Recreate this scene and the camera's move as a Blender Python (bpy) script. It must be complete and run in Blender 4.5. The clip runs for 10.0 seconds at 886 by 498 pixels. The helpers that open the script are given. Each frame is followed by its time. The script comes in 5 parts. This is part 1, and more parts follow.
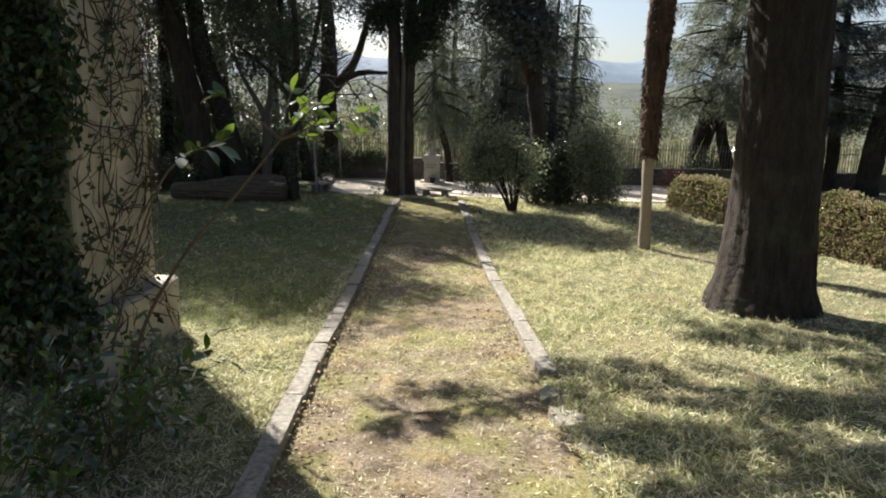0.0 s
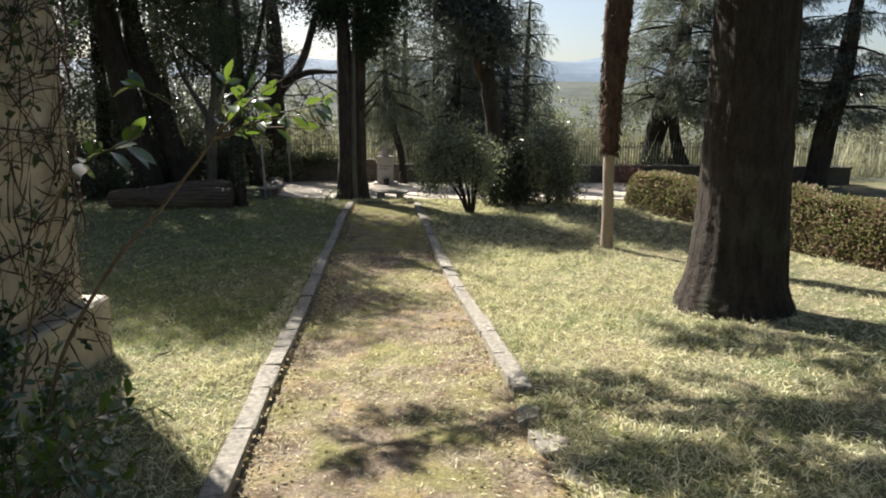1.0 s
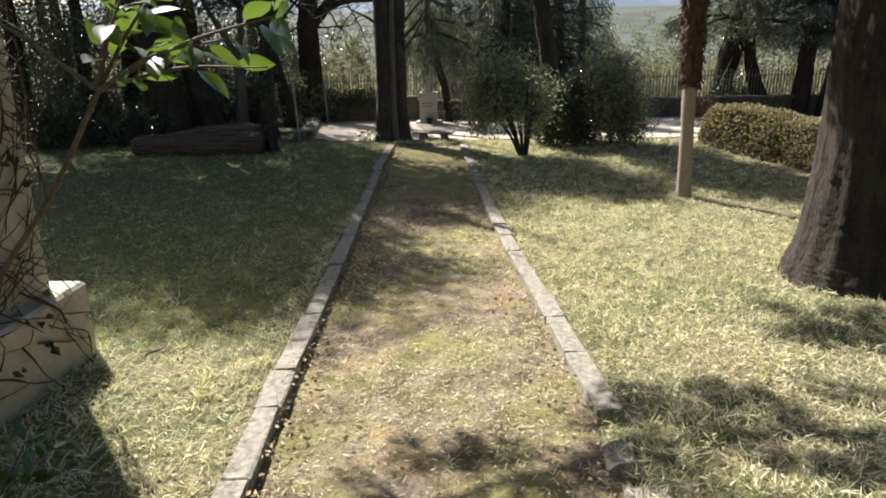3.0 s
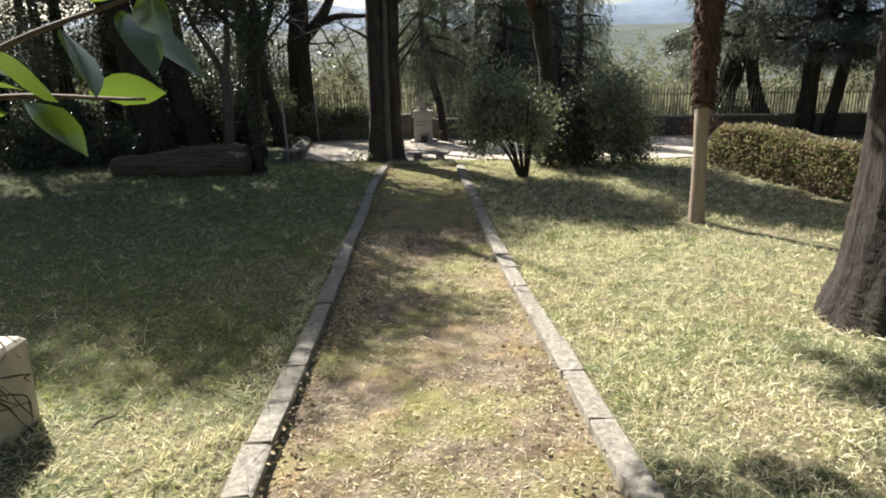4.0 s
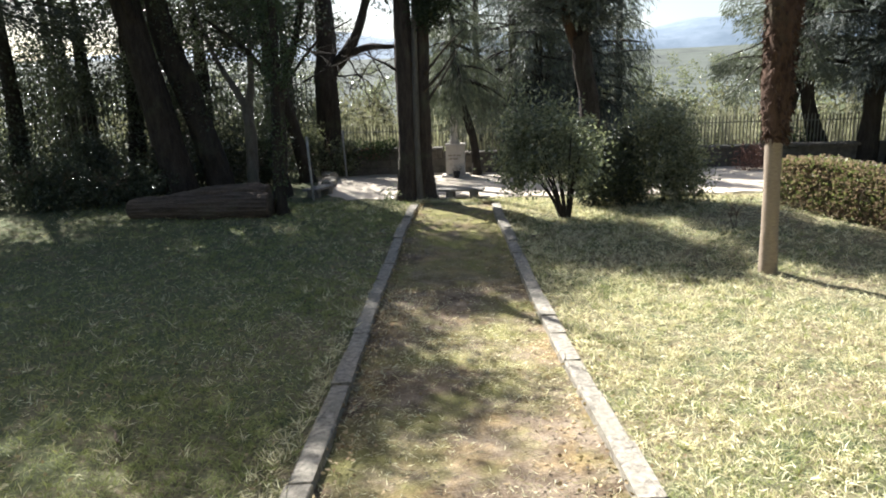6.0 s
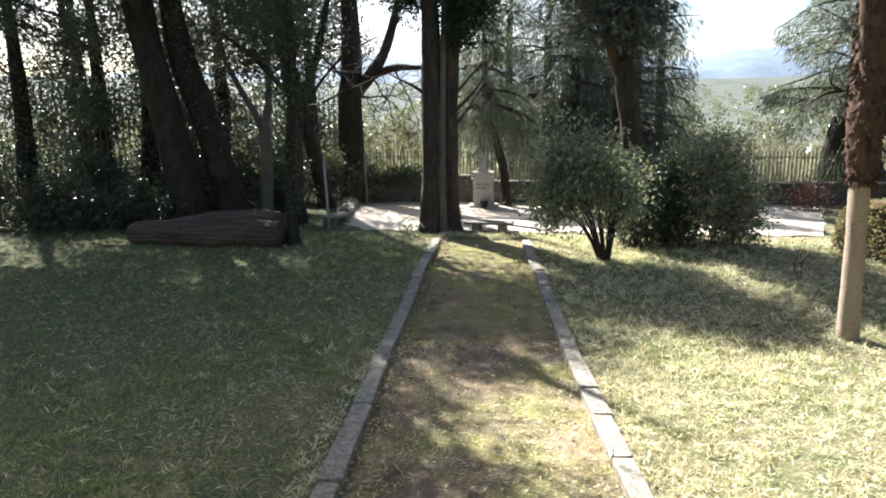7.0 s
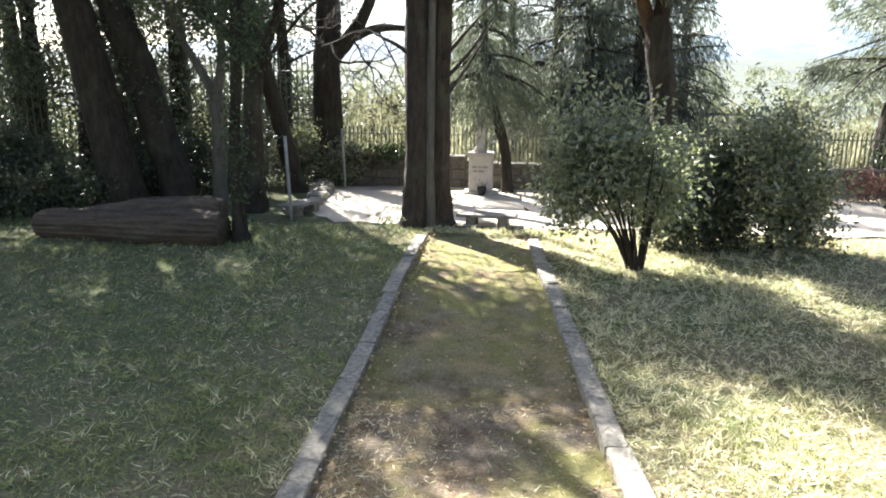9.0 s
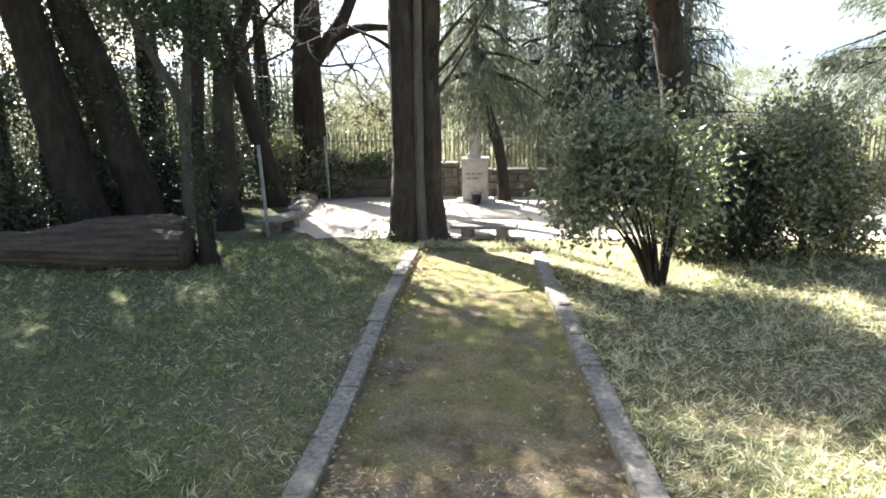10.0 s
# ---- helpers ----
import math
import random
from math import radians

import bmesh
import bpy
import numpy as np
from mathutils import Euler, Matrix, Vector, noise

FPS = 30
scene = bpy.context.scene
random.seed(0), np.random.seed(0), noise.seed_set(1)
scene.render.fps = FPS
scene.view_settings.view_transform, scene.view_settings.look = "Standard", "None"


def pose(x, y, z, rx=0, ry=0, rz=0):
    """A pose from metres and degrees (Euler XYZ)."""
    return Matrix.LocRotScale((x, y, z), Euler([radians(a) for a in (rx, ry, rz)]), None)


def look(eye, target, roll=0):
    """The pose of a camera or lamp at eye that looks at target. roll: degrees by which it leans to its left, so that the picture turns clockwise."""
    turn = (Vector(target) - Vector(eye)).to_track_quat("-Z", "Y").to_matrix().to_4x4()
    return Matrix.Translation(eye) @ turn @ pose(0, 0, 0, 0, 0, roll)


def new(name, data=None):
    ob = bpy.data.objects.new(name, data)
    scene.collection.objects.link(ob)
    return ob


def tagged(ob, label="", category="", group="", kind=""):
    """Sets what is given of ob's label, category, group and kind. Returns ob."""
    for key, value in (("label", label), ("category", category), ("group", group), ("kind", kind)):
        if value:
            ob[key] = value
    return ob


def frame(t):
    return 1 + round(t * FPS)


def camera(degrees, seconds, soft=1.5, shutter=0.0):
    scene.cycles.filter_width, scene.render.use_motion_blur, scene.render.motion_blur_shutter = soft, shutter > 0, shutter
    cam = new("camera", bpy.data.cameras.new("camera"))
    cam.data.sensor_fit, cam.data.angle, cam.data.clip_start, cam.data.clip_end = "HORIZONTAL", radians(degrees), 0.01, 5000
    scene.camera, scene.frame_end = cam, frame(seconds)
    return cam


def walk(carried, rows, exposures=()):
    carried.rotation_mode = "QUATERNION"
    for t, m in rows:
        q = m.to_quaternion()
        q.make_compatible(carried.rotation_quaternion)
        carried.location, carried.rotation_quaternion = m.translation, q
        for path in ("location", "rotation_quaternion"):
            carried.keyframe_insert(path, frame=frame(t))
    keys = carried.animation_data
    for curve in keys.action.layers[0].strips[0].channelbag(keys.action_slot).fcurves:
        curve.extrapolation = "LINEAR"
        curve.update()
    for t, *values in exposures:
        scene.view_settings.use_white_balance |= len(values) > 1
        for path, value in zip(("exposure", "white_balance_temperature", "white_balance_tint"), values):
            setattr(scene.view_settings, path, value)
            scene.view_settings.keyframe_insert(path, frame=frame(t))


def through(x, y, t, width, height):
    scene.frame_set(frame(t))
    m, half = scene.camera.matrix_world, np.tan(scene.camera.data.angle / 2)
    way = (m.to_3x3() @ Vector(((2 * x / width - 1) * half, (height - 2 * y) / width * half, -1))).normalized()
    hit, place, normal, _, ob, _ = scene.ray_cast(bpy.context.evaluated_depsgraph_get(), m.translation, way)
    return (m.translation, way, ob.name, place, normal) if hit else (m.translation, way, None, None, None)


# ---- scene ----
cam = camera(66.0, 10.0, soft=1.9)
PATH = [
    (0, (0.777, -2.094, 1.788), (0.707, -0.135, 1.393), 1.3),
    (0.5, (0.738, -1.873, 1.782), (0.707, 0.089, 1.396), -0.3),
    (1, (0.707, -1.664, 1.754), (0.772, 0.296, 1.363), 0.5),
    (1.5, (0.737, -1.431, 1.743), (0.628, 0.516, 1.298), 0.6),
    (2, (0.749, -1.133, 1.724), (0.55, 0.78, 1.175), 0.6),
    (2.5, (0.702, -0.791, 1.735), (0.564, 1.121, 1.164), -1.7),
    (2.7, (0.696, -0.681, 1.734), (0.605, 1.232, 1.156), -1.2),
    (4, (0.617, 0.094, 1.726), (0.567, 2.023, 1.196), -0.9),
    (4.5, (0.581, 0.278, 1.793), (0.556, 2.212, 1.291), -1.3),
    (5, (0.619, 0.486, 1.836), (0.546, 2.427, 1.365), -0.5),
    (6.5, (0.53, 1.391, 1.783), (0.362, 3.335, 1.348), -1.9),
    (7, (0.51, 1.94, 1.801), (0.293, 3.89, 1.414), -0.3),
    (7.5, (0.411, 2.431, 1.793), (0.215, 4.382, 1.398), -1.1),
    (8, (0.309, 2.974, 1.748), (0.16, 4.936, 1.389), -1.4),
    (8.5, (0.388, 3.462, 1.67), (0.151, 5.418, 1.326), 0.3),
    (9, (0.418, 3.927, 1.651), (0.211, 5.865, 1.205), 0.5),
    (9.5, (0.344, 4.323, 1.623), (0.235, 6.294, 1.299), -0.7),
    (10, (0.332, 4.758, 1.544), (0.143, 6.704, 1.123), -1.0),
]
walk(cam, [(t, look(eye, target, roll)) for t, eye, target, roll in PATH],
     exposures=[(0, 1.5, 6550, 12), (2.5, 1.5, 6550, 12), (5, 1.72, 6400, 11.5), (7, 2.28, 6250, 12), (8.5, 2.85, 6300, 12), (10, 3.1, 6350, 12)])

# ---- world and sun ----
SUN_DIR = Vector((-0.63, 0.775, 0.90)).normalized()
world = bpy.data.worlds.new("sky")
scene.world = world
world.use_nodes = True
wn = world.node_tree.nodes
sky = wn.new("ShaderNodeTexSky")
sky.sky_type = "NISHITA"
sky.sun_disc = False
sky.sun_elevation = math.asin(SUN_DIR.z)
sky.sun_rotation = math.atan2(SUN_DIR.x, SUN_DIR.y)
sky.dust_density = 2.0
wn["Background"].inputs["Strength"].default_value = 0.052
world.node_tree.links.new(sky.outputs[0], wn["Background"].inputs["Color"])
sun = new("sun", bpy.data.lights.new("sun", "SUN"))
sun.data.energy = 5.0
sun.data.angle = radians(0.6)
sun.data.color = (1.0, 0.965, 0.91)
sun.matrix_world = look(SUN_DIR * 50, (0, 0, 0))

rng = np.random.default_rng(7)


# ---- materials ----
def material(name, rough=0.8, spec=0.3):
    m = bpy.data.materials.new(name)
    m.use_nodes = True
    b = m.node_tree.nodes["Principled BSDF"]
    b.inputs["Roughness"].default_value = rough
    b.inputs["Specular IOR Level"].default_value = spec
    return m, m.node_tree, b


def noise_node(nt, scale, detail=5.0, rough=0.6, stretch=None):
    pos = nt.nodes.new("ShaderNodeNewGeometry").outputs["Position"]
    if stretch:
        mp = nt.nodes.new("ShaderNodeMapping")
        mp.inputs["Scale"].default_value = stretch
        nt.links.new(pos, mp.inputs["Vector"])
        pos = mp.outputs[0]
    n = nt.nodes.new("ShaderNodeTexNoise")
    n.inputs["Scale"].default_value = scale
    n.inputs["Detail"].default_value = detail
    n.inputs["Roughness"].default_value = rough
    nt.links.new(pos, n.inputs["Vector"])
    return n.outputs["Fac"]


def ramp(nt, fac, stops):
    r = nt.nodes.new("ShaderNodeValToRGB")
    e = r.color_ramp.elements
    while len(e) < len(stops):
        e.new(0.5)
    for el, (p, c) in zip(e, stops):
        el.position = p
        el.color = (*c, 1) if len(c) == 3 else c
    nt.links.new(fac, r.inputs[0])
    return r.outputs[0]


def mix(nt, fac, a, b, mode="MIX"):
    n = nt.nodes.new("ShaderNodeMix")
    n.data_type, n.blend_type = "RGBA", mode
    for sock, v in ((n.inputs[0], fac), (n.inputs[6], a), (n.inputs[7], b)):
        if isinstance(v, (int, float)):
            sock.default_value = v
        elif isinstance(v, tuple):
            sock.default_value = (*v, 1)
        else:
            nt.links.new(v, sock)
    return n.outputs[2]


def bump(nt, b, height, strength, distance):
    n = nt.nodes.new("ShaderNodeBump")
    n.inputs["Strength"].default_value = strength
    n.inputs["Distance"].default_value = distance
    nt.links.new(height, n.inputs["Height"])
    nt.links.new(n.outputs[0], b.inputs["Normal"])


def surface(name, dark, light, scale, rough=0.85, spec=0.25, patch=None, patch_scale=1.2, relief=0.5, depth=0.02, stretch=None):
    """Grain between two colours, larger patches of a third, and relief."""
    m, nt, b = material(name, rough, spec)
    f = noise_node(nt, scale, 8, 0.65, stretch)
    col = ramp(nt, f, [(0.3, dark), (0.72, light)])
    if patch:
        pf = ramp(nt, noise_node(nt, patch_scale, 5, 0.6), [(0.45, (0, 0, 0)), (0.62, (1, 1, 1))])
        col = mix(nt, pf, col, mix(nt, f, patch, light))
    nt.links.new(col, b.inputs["Base Color"])
    bump(nt, b, f, relief, depth)
    return m


def leaf_material(name, dark, light, rough=0.45, spec=0.4, through=0.35, glow=None):
    """Leaves that vary one by one, and let light through."""
    m, nt, b = material(name, rough, spec)
    rnd = nt.nodes.new("ShaderNodeNewGeometry").outputs["Random Per Island"]
    col = ramp(nt, rnd, [(0.0, dark), (0.7, light), (1.0, tuple(min(1, c * 1.35) for c in light))])
    nt.links.new(col, b.inputs["Base Color"])
    t = nt.nodes.new("ShaderNodeBsdfTranslucent")
    g = glow or tuple(min(1, c * f) for c, f in zip(light, (1.35, 1.45, 0.95)))
    nt.links.new(mix(nt, 0.55, col, g), t.inputs["Color"])
    ms = nt.nodes.new("ShaderNodeMixShader")
    ms.inputs[0].default_value = through
    out = nt.nodes["Material Output"]
    nt.links.new(b.outputs[0], ms.inputs[1])
    nt.links.new(t.outputs[0], ms.inputs[2])
    nt.links.new(ms.outputs[0], out.inputs["Surface"])
    return m


def bark_material(name, dark, light, scale=9.0, depth=0.03, grain=(1, 1, 0.22)):
    m, nt, b = material(name, 0.9, 0.15)
    f = noise_node(nt, scale, 7, 0.7, grain)
    fine = noise_node(nt, scale * 5, 4, 0.6, tuple(math.sqrt(g) for g in grain))
    col = mix(nt, 0.35, ramp(nt, f, [(0.32, dark), (0.7, light)]), ramp(nt, fine, [(0.3, dark), (0.7, light)]))
    moss = ramp(nt, noise_node(nt, 2.2, 4), [(0.55, (0, 0, 0)), (0.75, (0.5, 0.5, 0.5))])
    nt.links.new(mix(nt, moss, col, (0.10, 0.11, 0.07)), b.inputs["Base Color"])
    bump(nt, b, f, 0.9, depth)
    return m


def ground_material():
    """Dry, thin spring grass: straw, green tufts, bare soil."""
    m, nt, b = material("lawn_soil", 0.95, 0.1)
    fine = noise_node(nt, 38, 8, 0.7)
    big = noise_node(nt, 1.1, 5, 0.6)
    mid = noise_node(nt, 5.5, 6, 0.65)
    straw = ramp(nt, fine, [(0.32, (0.055, 0.044, 0.028)), (0.68, (0.33, 0.28, 0.175))])
    green = ramp(nt, fine, [(0.3, (0.035, 0.045, 0.024)), (0.7, (0.15, 0.175, 0.085))])
    k = ramp(nt, mix(nt, 0.5, big, mid), [(0.42, (0, 0, 0)), (0.6, (1, 1, 1))])
    sep = nt.nodes.new("ShaderNodeSeparateXYZ")
    nt.links.new(nt.nodes.new("ShaderNodeNewGeometry").outputs["Position"], sep.inputs[0])
    mr = nt.nodes.new("ShaderNodeMapRange")
    mr.inputs["From Min"].default_value, mr.inputs["From Max"].default_value = -0.6, -1.8
    nt.links.new(sep.outputs["X"], mr.inputs["Value"])
    k = mix(nt, 1.0, k, mix(nt, mr.outputs[0], (0, 0, 0), ramp(nt, mid, [(0.36, (0.2, 0.2, 0.2)), (0.5, (0.9, 0.9, 0.9))])), "LIGHTEN")
    nt.links.new(mix(nt, k, straw, green), b.inputs["Base Color"])
    bump(nt, b, fine, 0.8, 0.02)
    return m


def path_material():
    """Trodden earth and grit with straw and yellow-green moss."""
    m, nt, b = material("path_earth", 0.95, 0.1)
    fine = noise_node(nt, 60, 8, 0.75)
    soil = ramp(nt, fine, [(0.28, (0.085, 0.065, 0.045)), (0.55, (0.29, 0.235, 0.17)), (0.75, (0.58, 0.50, 0.39))])
    dark = ramp(nt, noise_node(nt, 4.5, 7, 0.7), [(0.40, (0.45, 0.41, 0.37)), (0.6, (1, 1, 1))])
    soil = mix(nt, 1.0, soil, dark, "MULTIPLY")
    straw = ramp(nt, noise_node(nt, 2.4, 6, 0.7), [(0.5, (0, 0, 0)), (0.66, (0.6, 0.6, 0.6))])
    soil = mix(nt, straw, soil, ramp(nt, fine, [(0.3, (0.17, 0.11, 0.045)), (0.7, (0.58, 0.44, 0.22))]))
    moss = ramp(nt, fine, [(0.3, (0.11, 0.11, 0.04)), (0.7, (0.33, 0.32, 0.11))])
    k = ramp(nt, noise_node(nt, 1.6, 6, 0.65), [(0.46, (0, 0, 0)), (0.62, (0.75, 0.75, 0.75))])
    sep = nt.nodes.new("ShaderNodeSeparateXYZ")
    nt.links.new(nt.nodes.new("ShaderNodeNewGeometry").outputs["Position"], sep.inputs[0])
    mr = nt.nodes.new("ShaderNodeMapRange")
    mr.inputs["From Min"].default_value, mr.inputs["From Max"].default_value = 7.6, 9.4
    nt.links.new(sep.outputs["Y"], mr.inputs["Value"])
    damp = ramp(nt, noise_node(nt, 2.6, 6, 0.6), [(0.38, (0, 0, 0)), (0.56, (0.85, 0.85, 0.85))])
    k2 = mix(nt, mr.outputs[0], (0, 0, 0), damp)
    nt.links.new(mix(nt, mix(nt, 1.0, k, k2, "LIGHTEN"), soil, moss), b.inputs["Base Color"])
    bump(nt, b, fine, 0.9, 0.015)
    return m


def far_material():
    """Meadow, scrub and woods of the valley; distance haze is mixed into their colours."""
    m, nt, b = material("far_land", 0.95, 0.1)
    f = noise_node(nt, 0.03, 8, 0.7)
    g = noise_node(nt, 0.4, 6, 0.7)
    col = ramp(nt, f, [(0.4, (0.045, 0.052, 0.05)), (0.55, (0.095, 0.108, 0.092)), (0.7, (0.045, 0.052, 0.052))])
    nt.links.new(mix(nt, 0.4, col, ramp(nt, g, [(0.3, (0.045, 0.05, 0.035)), (0.7, (0.11, 0.122, 0.1))])), b.inputs["Base Color"])
    return m


M_LAWN, M_PATH, M_FAR = ground_material(), path_material(), far_material()
M_GRAVEL = surface("pale_gravel", (0.34, 0.29, 0.22), (0.66, 0.59, 0.48), 45, patch=(0.34, 0.28, 0.2), patch_scale=1.5, relief=0.6, depth=0.01)
# The blue of distance haze is put into the hill's base colour.
M_HILL = surface("haze_tinted_hill", (0.10, 0.14, 0.18), (0.16, 0.205, 0.25), 0.02, relief=0.0)
M_KERB = surface("weathered_kerb_stone", (0.085, 0.075, 0.058), (0.42, 0.385, 0.315), 26, patch=(0.05, 0.05, 0.03), patch_scale=6, relief=0.9, depth=0.015)
M_STUCCO = surface("cream_stucco", (0.34, 0.30, 0.225), (0.52, 0.465, 0.36), 7, patch=(0.26, 0.235, 0.18), patch_scale=1.8, relief=0.4, depth=0.01)
M_GRIT = surface("path_grit", (0.14, 0.12, 0.095), (0.36, 0.32, 0.26), 30)
M_WALL = surface("dark_wall_stone", (0.055, 0.048, 0.042), (0.16, 0.142, 0.12), 9, patch=(0.06, 0.065, 0.045), patch_scale=2, relief=0.7, depth=0.02)
M_MARBLE = surface("pale_pedestal_stone", (0.38, 0.345, 0.305), (0.58, 0.535, 0.48), 11, rough=0.7, patch=(0.30, 0.28, 0.24), patch_scale=2.5, relief=0.3, depth=0.006)
M_BENCH = surface("bench_stone", (0.11, 0.10, 0.085), (0.27, 0.25, 0.215), 18, patch=(0.13, 0.13, 0.1), patch_scale=4, relief=0.5, depth=0.008)
M_METAL = surface("galvanised_steel", (0.2, 0.2, 0.195), (0.38, 0.38, 0.365), 14, rough=0.55, spec=0.5, relief=0.15, depth=0.003)
M_FENCE = surface("fence_paint", (0.09, 0.09, 0.075), (0.22, 0.22, 0.18), 6, rough=0.7, relief=0.2, depth=0.003)
M_BARK = bark_material("grey_brown_bark", (0.012, 0.0095, 0.008), (0.082, 0.068, 0.056), 15, 0.06)
M_BARK_DARK = bark_material("dark_bark", (0.014, 0.012, 0.01), (0.065, 0.055, 0.045), 12)
M_BARK_PALE = bark_material("pale_grey_bark", (0.06, 0.053, 0.045), (0.19, 0.175, 0.155), 14)
M_CYPRESS = bark_material("fibrous_cypress_bark", (0.015, 0.012, 0.01), (0.10, 0.08, 0.066), 22, 0.03)
M_PALM = bark_material("red_brown_palm_fibre", (0.03, 0.02, 0.015), (0.15, 0.092, 0.064), 18, 0.02)
M_PALM_STEM = surface("bare_palm_stem", (0.17, 0.135, 0.1), (0.38, 0.31, 0.235), 24, patch=(0.2, 0.15, 0.1), relief=0.6, depth=0.01, stretch=(1, 1, 3))
M_LOG = bark_material("dead_log_wood", (0.022, 0.017, 0.013), (0.19, 0.15, 0.118), 16, 0.05, (0.1, 1, 1))
M_TWIG = surface("twig_bark", (0.07, 0.05, 0.035), (0.19, 0.145, 0.1), 40, relief=0.4, depth=0.003)
M_VINE = surface("dry_vine_stem", (0.03, 0.022, 0.016), (0.10, 0.07, 0.05), 40, relief=0.4, depth=0.003)
M_CAMELLIA = leaf_material("glossy_camellia_leaf", (0.016, 0.032, 0.012), (0.045, 0.08, 0.026), 0.19, 0.85, 0.24, (0.30, 0.46, 0.04))
M_SHRUB = leaf_material("shrub_leaf", (0.055, 0.066, 0.045), (0.25, 0.27, 0.175), 0.24, 1.0, 0.33, (0.42, 0.47, 0.2))
M_LAUREL = leaf_material("yellowish_shrub_leaf", (0.065, 0.072, 0.046), (0.25, 0.262, 0.16), 0.22, 0.95, 0.26)
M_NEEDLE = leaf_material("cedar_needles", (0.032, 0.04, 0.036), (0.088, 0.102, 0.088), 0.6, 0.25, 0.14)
# Paler copy of the cedar needles, with sunlight put into the colour.
M_NEEDLE_PALE = leaf_material("sun_tinted_cedar_needles", (0.055, 0.064, 0.05), (0.135, 0.15, 0.11), 0.6, 0.25, 0.26)
M_CYP_LEAF = leaf_material("cypress_scale_leaf", (0.012, 0.02, 0.01), (0.04, 0.055, 0.028), 0.6, 0.25, 0.08)
M_OAK = leaf_material("evergreen_oak_leaf", (0.022, 0.03, 0.02), (0.07, 0.085, 0.05), 0.4, 0.45, 0.13)
M_IVY = leaf_material("ivy_leaf", (0.018, 0.032, 0.014), (0.055, 0.085, 0.03), 0.35, 0.45, 0.2)
M_HEDGE = leaf_material("hedge_leaf_bronze", (0.13, 0.085, 0.07), (0.31, 0.235, 0.175), 0.45, 0.4, 0.3)
M_HEDGE_GREEN = leaf_material("hedge_leaf_green", (0.075, 0.095, 0.04), (0.22, 0.25, 0.10), 0.45, 0.4, 0.25)
M_RED = leaf_material("red_shoot_leaf", (0.09, 0.05, 0.04), (0.2, 0.115, 0.09), 0.6, 0.3, 0.2, (0.35, 0.16, 0.10))
M_DRY = leaf_material("dry_fallen_leaf", (0.12, 0.075, 0.04), (0.42, 0.33, 0.2), 0.8, 0.15, 0.15)
M_GRASS = leaf_material("grass_blade", (0.105, 0.125, 0.05), (0.33, 0.355, 0.16), 0.7, 0.2, 0.3)
M_STRAW = leaf_material("straw_blade", (0.2, 0.16, 0.085), (0.82, 0.75, 0.52), 0.8, 0.15, 0.25)
M_REED = leaf_material("grey_reed", (0.19, 0.18, 0.135), (0.37, 0.355, 0.265), 0.8, 0.15, 0.3)
M_SCRUB = leaf_material("winter_scrub", (0.06, 0.055, 0.04), (0.17, 0.165, 0.11), 0.8, 0.15, 0.3)
M_DARKPOT = surface("dark_pot", (0.015, 0.015, 0.015), (0.05, 0.05, 0.05), 20, relief=0.2, depth=0.003)
M_TEXT = surface("worn_lettering", (0.22, 0.19, 0.16), (0.3, 0.26, 0.22), 20, relief=0.0)


# ---- mesh helpers ----
def mesh_np(name, v, f, mats, smooth=False, index=None):
    """A mesh from arrays: vertices n x 3 and faces m x k (one k), or a list of such face arrays."""
    fs = f if isinstance(f, list) else [f]
    fs = [np.asarray(a, dtype=np.int32) for a in fs if len(a)]
    me = bpy.data.meshes.new(name)
    v = np.asarray(v, dtype=np.float32)
    me.vertices.add(len(v))
    me.vertices.foreach_set("co", v.ravel())
    loops = np.concatenate([a.ravel() for a in fs])
    sizes = np.concatenate([np.full(len(a), a.shape[1], dtype=np.int32) for a in fs])
    me.loops.add(len(loops))
    me.loops.foreach_set("vertex_index", loops)
    me.polygons.add(len(sizes))
    me.polygons.foreach_set("loop_start", np.concatenate([[0], np.cumsum(sizes)[:-1]]).astype(np.int32))
    for m in (mats if isinstance(mats, (list, tuple)) else [mats]):
        me.materials.append(m)
    if index is not None:
        me.polygons.foreach_set("material_index", np.asarray(index, dtype=np.int32))
    me.polygons.foreach_set("use_smooth", np.full(len(sizes), smooth))
    me.update(calc_edges=True)
    me.validate()
    return me


def part(name, me, parent, label=""):
    ob = new(name, me)
    ob.parent = parent
    return tagged(ob, label)


def thing(name, at, label, category, group="", kind=""):
    ob = new(name)
    ob.location = at
    ob.empty_display_size = 0.1
    bpy.context.view_layer.update()
    return tagged(ob, label, category, group, kind)


class Soup:
    """Gathers vertices and faces, with an origin taken off at the end."""

    def __init__(self):
        self.v, self.q, self.t, self.n = [], [], [], 0

    def add(self, v, quads=None, tris=None):
        self.v.append(np.asarray(v, dtype=float))
        if quads is not None and len(quads):
            self.q.append(np.asarray(quads) + self.n)
        if tris is not None and len(tris):
            self.t.append(np.asarray(tris) + self.n)
        self.n += len(v)

    def mesh(self, name, mats, origin=(0, 0, 0), smooth=False):
        fs = []
        if self.q:
            fs.append(np.concatenate(self.q))
        if self.t:
            fs.append(np.concatenate(self.t))
        return mesh_np(name, np.concatenate(self.v) - np.asarray(origin, dtype=float), fs, mats, smooth)


